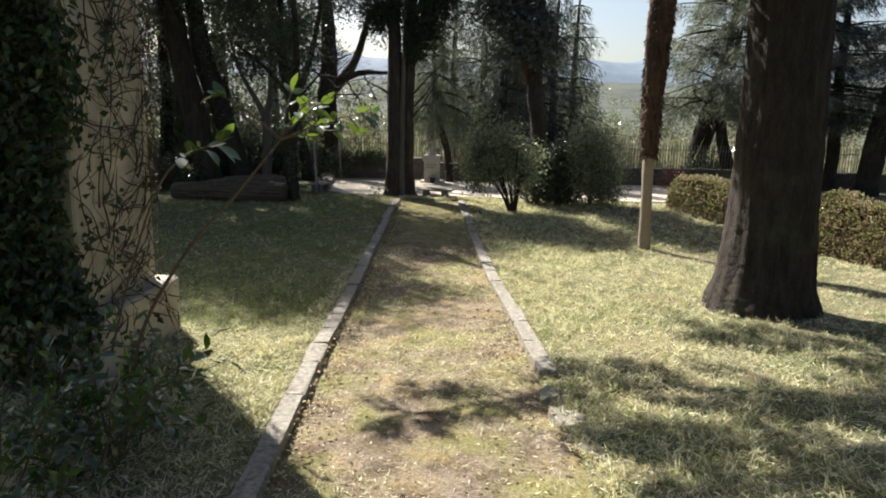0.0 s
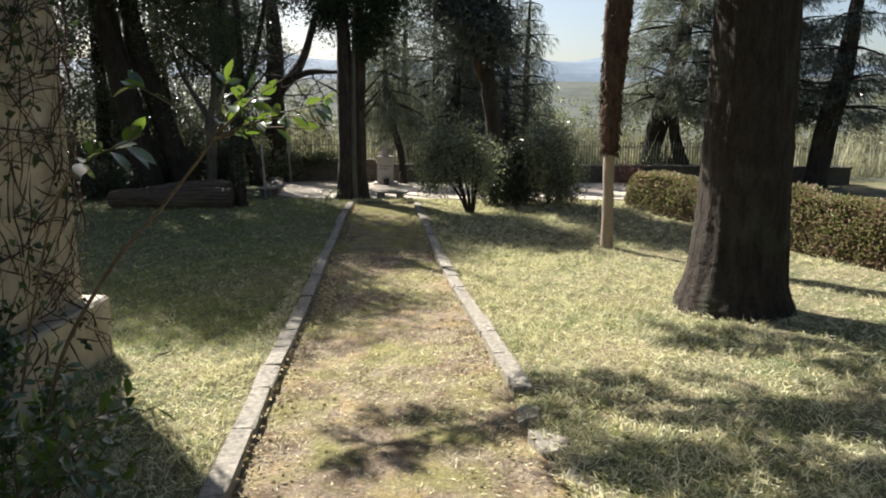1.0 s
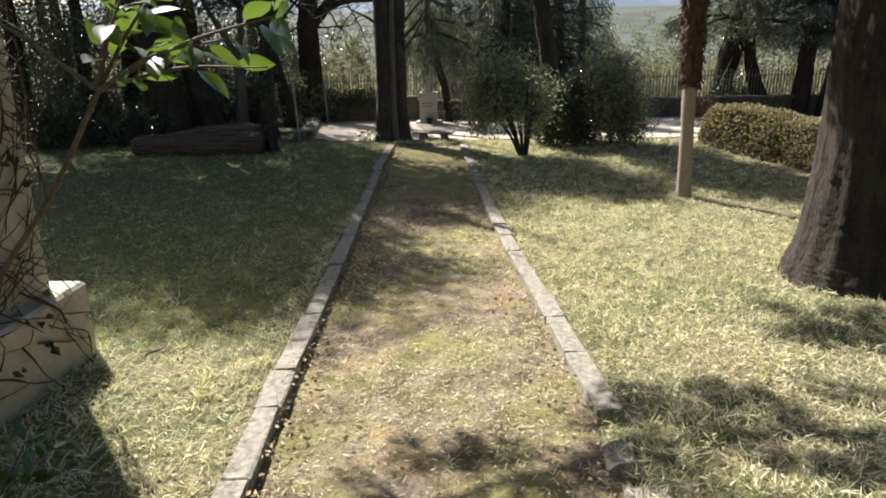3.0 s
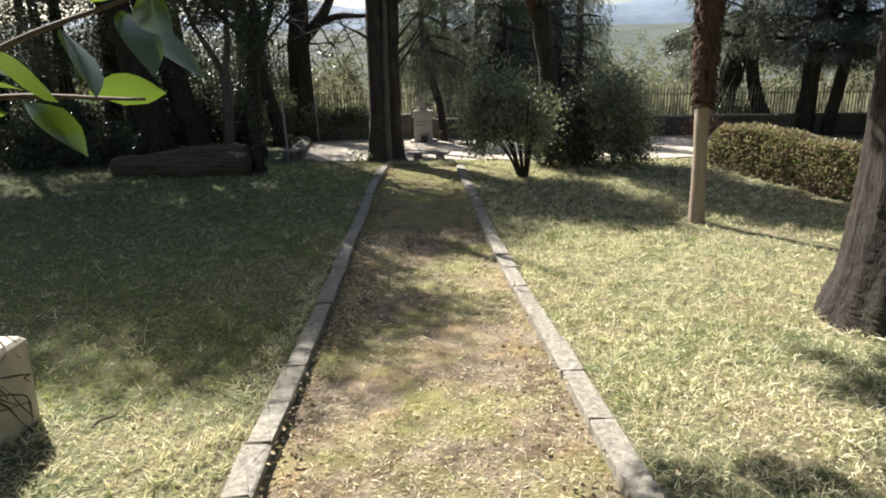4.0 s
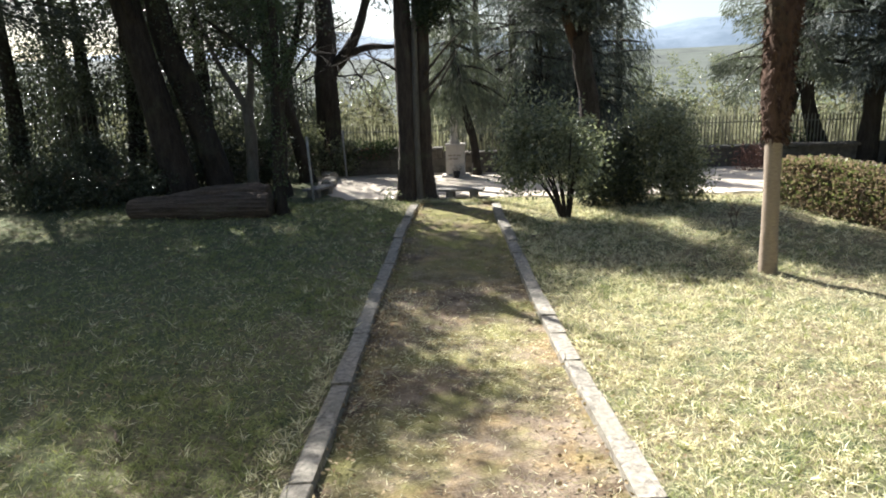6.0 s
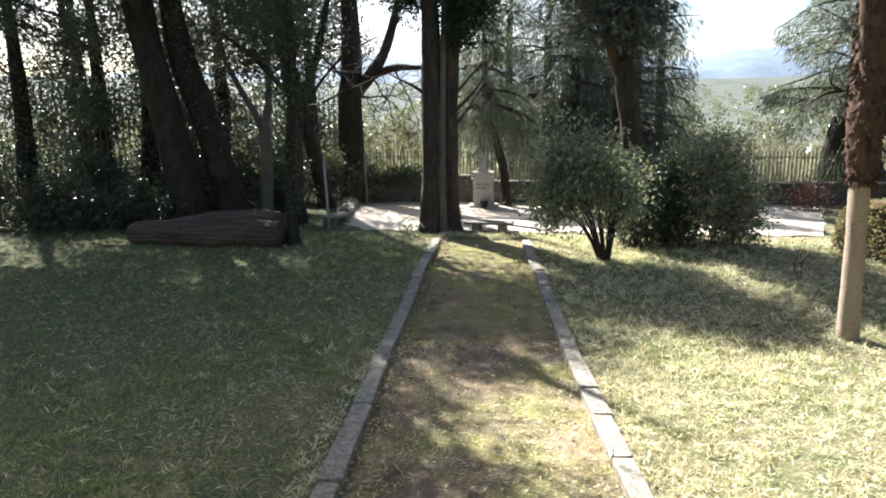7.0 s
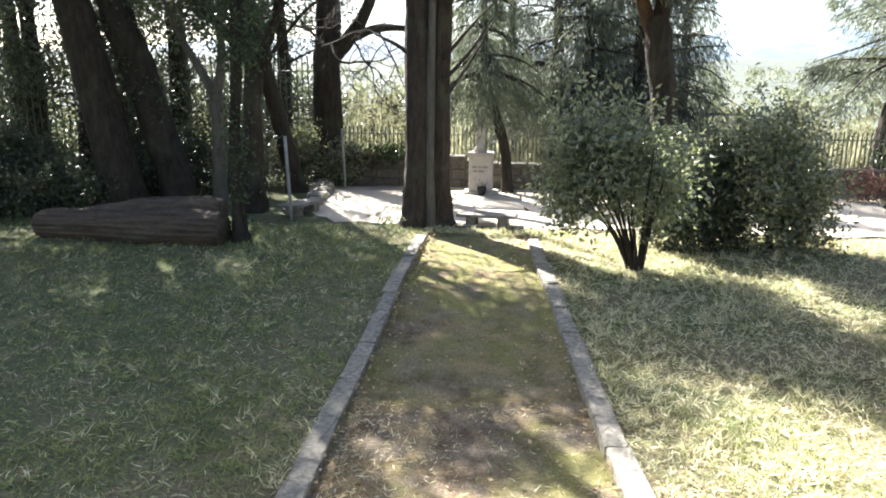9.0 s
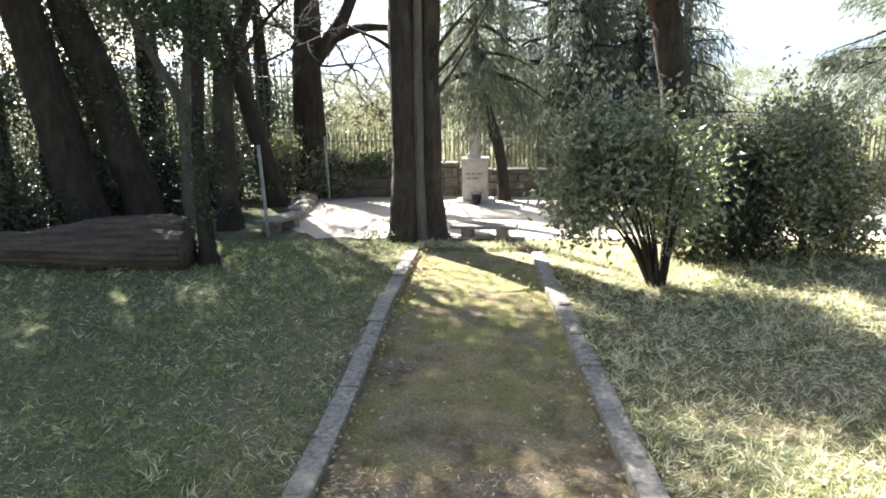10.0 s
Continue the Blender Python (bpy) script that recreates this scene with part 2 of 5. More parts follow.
def smooth_line(pts, n):
    """n points on a smooth curve through rows of any width."""
    p = np.asarray(pts, dtype=float)
    u = np.linspace(0, len(p) - 1, n)
    i = np.clip(u.astype(int), 0, len(p) - 2)
    f = (u - i)[:, None]
    pe = np.vstack([2 * p[0] - p[1], p, 2 * p[-1] - p[-2]])
    a, b, c, d = pe[i], pe[i + 1], pe[i + 2], pe[i + 3]
    return 0.5 * (2 * b + (c - a) * f + (2 * a - 5 * b + 4 * c - d) * f ** 2 + (3 * b - a - 3 * c + d) * f ** 3)


def tube(soup, rows, segs=8, n=None, rough=0.0, flute=0, flute_depth=0.0, seed=0, cap=True):
    """A tapered, uneven tube along rows of x, y, z, radius."""
    p = smooth_line(rows, n or max(3, len(rows) * 3))
    c, r = p[:, :3], np.maximum(p[:, 3], 0.0006)
    d = np.gradient(c, axis=0)
    d /= np.linalg.norm(d, axis=1)[:, None] + 1e-9
    ref = np.array([1.0, 0, 0]) if abs(d[0][0]) < 0.8 else np.array([0, 1.0, 0])
    a = np.cross(d, ref)
    a /= np.linalg.norm(a, axis=1)[:, None] + 1e-9
    b = np.cross(d, a)
    ang = np.linspace(0, 2 * np.pi, segs, endpoint=False)
    rs = np.random.default_rng(seed)
    k = np.ones((len(p), segs))
    if rough:
        for j in range(7):
            fa, fz, ph = rs.integers(1, 7), rs.uniform(0.5, 5) , rs.uniform(0, 6.3)
            k += rough / (1 + 0.3 * fa) * np.sin(fa * ang[None, :] + fz * np.linspace(0, 6, len(p))[:, None] + ph)
        k += rough * 0.35 * rs.standard_normal(k.shape)
    if flute:
        k += flute_depth * np.sin(flute * ang[None, :] + 0.6 * np.sin(np.linspace(0, 5, len(p)))[:, None])
    v = c[:, None, :] + (np.cos(ang)[None, :, None] * a[:, None, :] + np.sin(ang)[None, :, None] * b[:, None, :]) * (r[:, None] * k)[:, :, None]
    m = len(p)
    i, j = np.meshgrid(np.arange(m - 1), np.arange(segs), indexing="ij")
    j2 = (j + 1) % segs
    q = np.stack([i * segs + j, i * segs + j2, (i + 1) * segs + j2, (i + 1) * segs + j], -1).reshape(-1, 4)
    verts = v.reshape(-1, 3)
    tris = None
    if cap:
        verts = np.vstack([verts, c[0], c[-1]])
        jj = np.arange(segs)
        tris = np.vstack([np.stack([np.full(segs, m * segs), (jj + 1) % segs, jj], -1),
                          np.stack([np.full(segs, m * segs + 1), (m - 1) * segs + jj, (m - 1) * segs + (jj + 1) % segs], -1)])
    soup.add(verts, q, tris)


def unit(a):
    return a / (np.linalg.norm(a, axis=-1, keepdims=True) + 1e-9)


def leaves(soup, at, way, length, width, rs, fold=0.25, curl=0.2):
    """One small folded blade at each point, along its way."""
    n = len(at)
    if not n:
        return
    length = np.broadcast_to(length, n)[:, None] * rs.uniform(0.7, 1.25, (n, 1))
    width = np.broadcast_to(width, n)[:, None] * rs.uniform(0.75, 1.2, (n, 1))
    w = unit(way)
    side = unit(np.cross(w, unit(rs.standard_normal((n, 3)))))
    up = np.cross(side, w)
    tip = at + w * length - up * length * curl
    mid = at + w * length * 0.45
    v = np.stack([at, mid + side * width / 2 + up * width * fold, tip, mid - side * width / 2 + up * width * fold], 1).reshape(-1, 3)
    soup.add(v, np.arange(4 * n).reshape(n, 4))


def broad_leaves(soup, at, way, length, width, rs, flat=0.6):
    """Larger oval leaves, folded at the rib and bent at the tip; flat turns their faces up."""
    n = len(at)
    length = np.broadcast_to(length, n)[:, None] * rs.uniform(0.75, 1.2, (n, 1))
    width = np.broadcast_to(width, n)[:, None] * rs.uniform(0.8, 1.2, (n, 1))
    w = unit(way)
    upward = unit(np.array([0, 0, 1.0]) * flat + rs.standard_normal((n, 3)) * (1 - flat) * 0.8)
    side = unit(np.cross(w, upward))
    up = np.cross(side, w)
    bend = rs.uniform(0.05, 0.34, (n, 1))
    cup = rs.uniform(0.05, 0.3, (n, 1))
    rows = []
    for f, hw in ((0.0, 0.03), (0.08, 0.16), (0.2, 0.34), (0.36, 0.48), (0.52, 0.5), (0.68, 0.42), (0.82, 0.27), (0.93, 0.11), (1.0, 0.01)):
        c = at + w * length * f - up * length * bend * f * f
        wave = 1 + 0.08 * math.sin(f * 19)
        rows += [c - side * width * hw * wave + up * width * cup * hw, c, c + side * width * hw + up * width * cup * hw]
    v = np.stack(rows, 1).reshape(-1, 3)
    base = (np.arange(n) * 27)[:, None]
    q = []
    for k in range(8):
        for s in range(2):
            o = 3 * k + s
            q.append(np.array([o, o + 1, o + 4, o + 3])[None, :] + base)
    soup.add(v, np.concatenate(q))


def lump(x, y, z, k, seed=0.0):
    return np.sin(k * x + seed) * np.sin(k * 1.1 * y + 2 * seed + 1) + 0.6 * np.sin(2.3 * k * x + 1.7 * k * z + seed) * np.sin(1.9 * k * y - k * z)


def in_blob(n, centre, radii, rs, shell=0.55, rough=0.25, seed=0.0):
    """Points in an uneven rounded mass, thicker towards its skin, and their outward ways."""
    d = unit(rs.standard_normal((n, 3)))
    r = (shell + (1 - shell) * rs.random(n)) * (1 + rough * lump(d[:, 0], d[:, 1], d[:, 2], 3.2, seed) + rough * 0.5 * lump(d[:, 2], d[:, 0], d[:, 1], 7, seed))
    return np.asarray(centre) + d * np.asarray(radii) * r[:, None], d


def box(soup, x0, y0, z0, x1, y1, z1, bevel=0.0):
    b = bevel
    xs, ys = [x0, x0 + b, x1 - b, x1], [y0, y0 + b, y1 - b, y1]

    def ring(z, inset):
        a, c, e, f = x0 + inset, x1 - inset, y0 + inset, y1 - inset
        k = b * 0.8
        return [(a + k, e, z), (c - k, e, z), (c, e + k, z), (c, f - k, z), (c - k, f, z), (a + k, f, z), (a, f - k, z), (a, e + k, z)]
    rings = [ring(z0, 0), ring(z1 - b, 0), ring(z1, b)]
    v = [p for r in rings for p in r] + [((x0 + x1) / 2, (y0 + y1) / 2, z0), ((x0 + x1) / 2, (y0 + y1) / 2, z1)]
    q = [[8 * r + j, 8 * r + (j + 1) % 8, 8 * (r + 1) + (j + 1) % 8, 8 * (r + 1) + j] for r in range(2) for j in range(8)]
    t = [[24, (j + 1) % 8, j] for j in range(8)] + [[25, 16 + j, 16 + (j + 1) % 8] for j in range(8)]
    soup.add(v, q, t)


# ---- ground ----
def dip(x, y):
    return np.interp(y, [1, 3, 5, 7, 8.5, 9.7, 11], [0, -.03, -.13, -.18, -.18, -.08, 0]) + 0.012 * np.sin(1.7 * x + 0.6 * y) * np.sin(1.3 * y)


def left_kerb(y):
    """The path's edge at its left kerb's inner side."""
    return np.interp(y, [-3, 1, 3, 5.5, 7.5, 10, 11.7], [0.06, -.17, -.285, -.42, -.545, -.60, -.60])


def right_kerb(y):
    return np.interp(y, [-3, 2.4, 5.2, 7.5, 8.75, 9.8, 10.7, 11.7], [1.75, 1.31, 1.1, .91, .82, .72, .62, .56])


def land(x, y):
    """Height of the ground: garden, the drop behind the wall, the valley."""
    near = dip(x, np.clip(y, -50, 16))
    d = np.hypot(np.maximum(np.abs(x) - 14, 0), np.maximum(y - 17.5, 0))
    fall = -16 * (1 - np.exp(-(np.maximum(d, 0) / 55.0) ** 1.4))
    rise = 60 * np.clip((d - 120) / 700, 0, 1) ** 1.2
    return near + fall + rise


def axis(near0, near1, step, far, grow=1.28):
    a = list(np.arange(near0, near1 + 1e-6, step))
    s = step
    while a[-1] < far:
        s *= grow
        a.append(a[-1] + s)
    s = step
    while a[0] > -far:
        s *= grow
        a.insert(0, a[0] - s)
    return np.array(a)


gx, gy = axis(-8, 10, 0.12, 3000), axis(-4, 19, 0.12, 3000)
X, Y = np.meshgrid(gx, gy)
Z = land(X, Y)
on_path = (X > left_kerb(Y) - 0.02) & (X < right_kerb(Y) + 0.02) & (Y < 11.9)
Z = Z + np.where((np.abs(X) < 9) & (Y < 17) & (Y > -5), 0.012 * lump(X, Y, X, 4.5) , 0) - np.where(on_path, 0.09, 0) - np.where((Y > 12.8) & (Y < 15.95) & (X > np.interp(Y, [11.9, 12.4, 13, 14.5, 16], [-0.1, -1.7, -2.2, -2.7, -3.1])) & (X < 4.6), 0.04, 0)
nx, ny = len(gx), len(gy)
i, j = np.meshgrid(np.arange(ny - 1), np.arange(nx - 1), indexing="ij")
q = np.stack([i * nx + j, i * nx + j + 1, (i + 1) * nx + j + 1, (i + 1) * nx + j], -1).reshape(-1, 4)
cx, cy = (X[:-1, :-1] + X[1:, 1:]) / 2, (Y[:-1, :-1] + Y[1:, 1:]) / 2
far_face = ((cy > 17.2) | (np.abs(cx) > 15)).ravel().astype(int)
ground = new("ground", mesh_np("ground", np.stack([X, Y, Z], -1).reshape(-1, 3), q, [M_LAWN, M_FAR], True, far_face))
tagged(ground, "thin dry spring lawn with straw and green tufts", "ground", kind="structure")


def sheet(name, x0, x1, y0, y1, step, lift, mat, label, category, ragged=0.0):
    """A sheet over the ground, x0 and x1 as functions of y."""
    ys = np.arange(y0, y1 + 1e-6, step)
    u = np.linspace(0, 1, int(max(4, 2.4 / step)))
    yy, uu = np.meshgrid(ys, u, indexing="ij")
    xx = x0(yy) + (x1(yy) - x0(yy)) * uu
    if ragged:
        yy = yy + ragged * (1 - (yy - y0) / (y1 - y0)) * (lump(xx, yy, xx, 2.2) + 0.5 * lump(xx, yy, xx, 7))
        xx = xx + ragged * 0.6 * (1 - 2 * uu) * lump(yy, xx, yy, 3.1)
    zz = dip(xx, yy) + lift + 0.006 * lump(xx, yy, xx, 9)
    m, k = len(ys), len(u)
    i, j = np.meshgrid(np.arange(m - 1), np.arange(k - 1), indexing="ij")
    q = np.stack([i * k + j, i * k + j + 1, (i + 1) * k + j + 1, (i + 1) * k + j], -1).reshape(-1, 4)
    ob = new(name, mesh_np(name, np.stack([xx, yy, zz], -1).reshape(-1, 3), q, mat, True))
    return tagged(ob, label, category, kind="structure")


sheet("path", lambda y: left_kerb(y) - 0.03, lambda y: right_kerb(y) + 0.03, -3.5, 11.9, 0.05, -0.035, M_PATH,
      "trodden earth garden path with grit and yellow moss", "path")


def clearing_left(y):
    return np.interp(y, [11.9, 12.4, 13, 14.5, 16], [-0.3, -1.9, -2.4, -2.9, -3.3])


def clearing_right(y):
    return np.interp(y, [11.9, 12.2, 13, 16], [4.6, 4.9, 5.2, 6.5])


sheet("gravel_clearing", clearing_left, clearing_right, 12.42, 16.0, 0.1, 0.014, M_GRAVEL, "pale gravel clearing before the monument", "gravel", 0.07)

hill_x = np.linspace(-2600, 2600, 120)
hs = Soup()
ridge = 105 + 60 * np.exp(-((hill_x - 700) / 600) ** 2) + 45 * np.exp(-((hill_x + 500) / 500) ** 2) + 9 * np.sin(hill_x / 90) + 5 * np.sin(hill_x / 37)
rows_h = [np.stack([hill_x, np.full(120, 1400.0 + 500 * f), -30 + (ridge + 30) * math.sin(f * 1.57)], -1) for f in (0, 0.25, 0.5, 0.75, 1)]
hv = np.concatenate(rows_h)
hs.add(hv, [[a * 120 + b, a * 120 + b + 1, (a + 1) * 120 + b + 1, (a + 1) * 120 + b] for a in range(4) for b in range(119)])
tagged(new("backdrop_hill", hs.mesh("backdrop_hill", M_HILL, smooth=True)), "wooded hill across the valley, coloured blue for haze", "hill", kind="structure")


# ---- kerbs ----
def kerb(name, line, side, y0, y1, seed):
    rs = np.random.default_rng(seed)
    at = Vector((float(line(y0)), y0, float(dip(0, y0))))
    root = thing(name, at, "weathered stone kerb edging the garden path", "kerb", kind="structure")
    y = y0
    while y < y1 - 0.2:
        ln = min(float(rs.uniform(0.42, 0.72)), y1 - y)
        x = float(line(y + ln / 2))
        slope = math.atan2(float(line(y + ln) - line(y)), ln)
        w, h = 0.125 + float(rs.uniform(-0.008, 0.01)), 0.03 + float(rs.uniform(-0.008, 0.01))
        so = Soup()
        box(so, 0 if side > 0 else -w, -ln / 2 + 0.002, -0.12, w if side > 0 else 0, ln / 2 - 0.002, h, 0.007)
        v = so.v[0]
        v += rs.normal(0, 0.0035, v.shape)
        tilt = (float(dip(0, y + ln)) - float(dip(0, y))) / ln
        v[:, 2] += v[:, 1] * tilt
        c, s = math.cos(-slope), math.sin(-slope)
        v[:, :2] = np.stack([v[:, 0] * c - v[:, 1] * s, v[:, 0] * s + v[:, 1] * c], -1)
        ob = part("kerb_stone", so.mesh("kerb_stone", M_KERB), root)
        ob.location = Vector((x, y + ln / 2, float(dip(x, y + ln / 2)))) - at
        y += ln
    return root


kerb("kerb_left", left_kerb, -1, -2.2, 11.75, 3)
kerb("kerb_right", right_kerb, 1, 2.45, 11.75, 4)


# ---- trees ----
def limb_rows(base, way, length, r, rs, droop=0.0, wander=0.12, n=5):
    p = np.asarray(base, dtype=float)
    w = unit(np.asarray(way, dtype=float))
    rows = [(*p, r)]
    for k in range(1, n):
        w = unit(w + rs.normal(0, wander, 3) + np.array([0, 0, -droop / n]))
        p = p + w * length / (n - 1)
        rows.append((*p, r * (1 - 0.9 * k / (n - 1))))
    return rows


def tree_root(name, base, label):
    z = float(dip(base[0], min(base[1], 16))) if base[1] < 17.4 else float(land(np.array(base[0]), np.array(base[1])))
    return thing(name, (base[0], base[1], z), label, "tree")


def trunk_part(root, rows, mat, segs=16, n=None, rough=0.06, name="trunk", seed=0, flute=0, flute_depth=0.0, label=""):
    so = Soup()
    tube(so, rows, segs, n or max(14, len(rows) * 6), rough, flute, flute_depth, seed)
    return part(name, so.mesh(name, mat, root.location, True), root, label)


def on_line(rows, z):
    a = np.asarray(rows)
    return np.array([np.interp(z, a[:, 2], a[:, k]) for k in range(3)])


def conifer_crown(root, rows, z0, z1, reach, whorls, per, mat, bark, seed, droop=0.5, hang=0.5, spray=26, needle=0.10, arc=None):
    """Limbs in whorls, each with fan-like sprays of needles; hang: how far the sprays droop."""
    rs = np.random.default_rng(seed)
    green = Soup()
    for k in range(whorls):
        z = z0 + (z1 - z0) * k / max(1, whorls - 1) + rs.uniform(-0.1, 0.1)
        b = on_line(rows, z)
        f = k / max(1, whorls - 1)
        for m in range(per):
            a = (m + rs.uniform(0, 0.8)) / per * 6.283 + k * 2.4 if arc is None else rs.uniform(*arc)
            ln = reach * (1 - 0.72 * f ** 1.3) * rs.uniform(0.55, 1.1)
            lr = limb_rows(b, (math.cos(a), math.sin(a), rs.uniform(0.0, 0.35)), ln, 0.018 + 0.012 * ln, rs, droop, 0.1, 6)
            wood = Soup()
            tube(wood, lr, 6, 10, 0.04, seed=k)
            part("branch", wood.mesh("branch", bark, root.location, True), root)
            p = smooth_line(lr, 14)[:, :3]
            w = unit(np.gradient(p, axis=0))
            cnt = int(spray * ln * 8)
            u = rs.uniform(0.18, 1.0, cnt) * 13
            i0 = np.clip(u.astype(int), 0, 12)
            at = p[i0] + (p[i0 + 1] - p[i0]) * (u - i0)[:, None]
            lat = unit(np.cross(w[i0], np.array([0, 0, 1.0])))
            sp = rs.normal(0, 1, cnt) * ln * 0.17 * (1.1 - u / 14)
            at = at + lat * sp[:, None] + rs.normal(0, 0.05, (cnt, 3)) - np.array([0, 0, 1.0]) * (np.abs(sp) * hang + rs.random(cnt) ** 2 * hang * 0.5)[:, None]
            way = unit(w[i0] * 0.6 + lat * np.sign(sp)[:, None] * 0.6 + rs.normal(0, 0.35, (cnt, 3)) - np.array([0, 0, hang * 1.1]))
            leaves(green, at, way, needle * 1.35, needle * 0.15, rs, 0.2, 0.15)
    part("crown", green.mesh("crown", mat, root.location), root)


def leafy_crown(root, blobs, count, size, mat, seed, shell=0.35, stems=None, bark=None):
    rs = np.random.default_rng(seed)
    green = Soup()
    vol = np.array([b[3] * b[4] * b[5] for b in blobs]) ** 0.67
    for b, s in zip(blobs, vol / vol.sum()):
        n_c = max(3, int(count * s / 14))
        cen, d = in_blob(n_c, b[:3], b[3:6], rs, shell, 0.42, seed + len(green.v))
        at = np.repeat(cen, 14, 0) + rs.normal(0, size * 1.5, (n_c * 14, 3))
        way = unit(np.repeat(d, 14, 0) * 0.7 + rs.normal(0, 0.7, (n_c * 14, 3)) + np.array([0, 0, -0.1]))
        leaves(green, at, way, size, size * 0.5, rs)
    part("crown", green.mesh("crown", mat, root.location), root)
    if stems:
        for k, s in enumerate(stems):
            wood = Soup()
            tube(wood, s, 6, 10, 0.05, seed=k)
            part("stem", wood.mesh("stem", bark or M_BARK_DARK, root.location, True), root)


def bare_branches(root, starts, depth, mat, seed, spread=0.7, shrink=0.68, name="bough"):
    """Forking bare boughs down to twigs."""
    rs = np.random.default_rng(seed)

    def grow(wood, b, w, ln, r, k):
        rows = limb_rows(b, w, ln, r, rs, rs.uniform(-0.2, 0.35), 0.22, 4)
        rows = [(a, c, d, max(e, r * 0.6)) for a, c, d, e in rows]
        tube(wood, rows, 6 if r > 0.02 else 4, 6, seed=int(rs.integers(99)), cap=False)
        if k == 0:
            return
        end = np.array(rows[-1][:3])
        for _ in range(3 if k > 1 else 2):
            grow(wood, end if rs.random() < 0.6 else np.array(rows[2][:3]), unit(np.asarray(w) + rs.normal(0, spread, 3)), ln * rs.uniform(shrink - 0.12, shrink + 0.1), r * 0.58, k - 1)
    for b, w, ln, r in starts:
        wood = Soup()
        grow(wood, np.asarray(b, dtype=float), unit(np.asarray(w, dtype=float)), ln, r, depth)
        part(name, wood.mesh(name, mat, root.location, True), root)


# big tree beside the lawn
BT = [(3.80, 4.78, -0.3, 0.60), (3.80, 4.78, -0.05, 0.555), (3.80, 4.77, 0.2, 0.47), (3.80, 4.77, 0.6, 0.42), (3.79, 4.76, 1.3, 0.40), (3.75, 4.76, 2.9, 0.365), (3.7, 4.8, 5, 0.32), (3.7, 4.8, 8, 0.22), (3.7, 4.8, 11, 0.06)]
t = tree_root("cedar_tree", (3.80, 4.78), "massive old cedar with a straight furrowed grey-brown trunk")
trunk_part(t, BT, M_BARK, 72, 150, 0.022, seed=5, flute=17, flute_depth=0.02)
conifer_crown(t, BT, 4.4, 10.5, 3.0, 8, 5, M_NEEDLE, M_BARK, 11, 0.5, 0.35, 24, 0.11)
rs = np.random.default_rng(13)
for k, (pts, side_len, density) in enumerate([
        ([(3.6, 4.9, 3.25), (2.2, 4.95, 3.35), (0.6, 5.15, 3.3), (-0.8, 5.0, 3.2), (-1.9, 4.45, 3.12)], 0.5, 0.8),
        ([(3.5, 4.9, 3.3), (2.6, 4.85, 3.45), (1.3, 4.6, 3.45), (0.3, 4.3, 3.35), (-0.5, 3.95, 3.25)], 0.7, 1.2),
        ([(3.6, 4.5, 3.5), (3.0, 3.9, 3.7), (2.2, 3.6, 3.75), (1.2, 3.45, 3.7)], 0.7, 1.0),
        ([(3.6, 5.1, 3.6), (2.4, 5.9, 3.75), (1.2, 6.6, 3.8), (0.2, 7.1, 3.75)], 0.6, 0.7)]):
    lr = [(*p, 0.075 * (1 - 0.2 * i)) for i, p in enumerate(pts)]
    so = Soup()
    tube(so, lr, 8, 30, 0.06, seed=k)
    part("limb", so.mesh("limb", M_BARK, t.location, True), t)
    p = smooth_line(pts, 80)
    w = unit(np.gradient(p, axis=0))
    so, twigs = Soup(), Soup()
    u = 12.0
    while u < 79:
        i0 = int(u)
        sgn = rs.choice([-1, 1])
        lat = np.array([-w[i0][1], w[i0][0], 0]) * sgn
        ln = side_len * rs.uniform(0.45, 1.35) * (1.1 - 0.5 * i0 / 80)
        tip = p[i0] + lat * ln * 0.8 + w[i0] * ln * 0.75 + np.array([0, 0, rs.uniform(-0.15, 0.08)])
        mid = (p[i0] + tip) / 2 + lat * ln * 0.16
        tube(twigs, [(*p[i0], 0.016), (*mid, 0.011), (*tip, 0.004)], 5, 8)
        ray = smooth_line([p[i0], mid, tip], 24)
        cnt = int(400 * ln * density)
        j = rs.integers(3, 24, cnt)
        d = unit(ray[np.minimum(j + 1, 23)] - ray[j - 1])
        ls = np.stack([-d[:, 1], d[:, 0], 0 * j], -1) * rs.choice([-1, 1], cnt)[:, None]
        # needles stand in tufts along short spurs, with gaps between
        tuft = (np.sin(j * 1.9 + i0) > -0.35)
        at = ray[j] + ls * (rs.random(cnt) ** 1.5 * 0.10)[:, None] + rs.normal(0, 0.012, (cnt, 3))
        leaves(so, at[tuft], (d * 0.8 + ls * 0.7 + rs.normal(0, 0.25, (cnt, 3)))[tuft], 0.11, 0.03, rs)
        u += rs.uniform(0.8, 2.2)
    part("branch", twigs.mesh("branch", M_BARK, t.location, True), t)
    part("foliage", so.mesh("foliage", M_NEEDLE, t.location), t)

# palm
PS = [(3.45, 8.1, -0.35, 0.10), (3.44, 8.1, -0.15, 0.092), (3.42, 8.1, 0.5, 0.082), (3.40, 8.1, 1.22, 0.084)]
PF = [(3.40, 8.1, 1.18, 0.085), (3.40, 8.1, 1.32, 0.118), (3.39, 8.1, 1.7, 0.125), (3.39, 8.1, 2.3, 0.145), (3.42, 8.1, 3.0, 0.165), (3.46, 8.1, 4.2, 0.18), (3.46, 8.1, 5.2, 0.16)]
t = thing("palm_tree", (3.43, 8.1, -0.18), "slender fan palm, bare pale foot, shaggy red-brown fibre above", "palm")
trunk_part(t, PS, M_PALM_STEM, 24, 40, 0.03, "trunk", 2, label="bare pale lower stem")
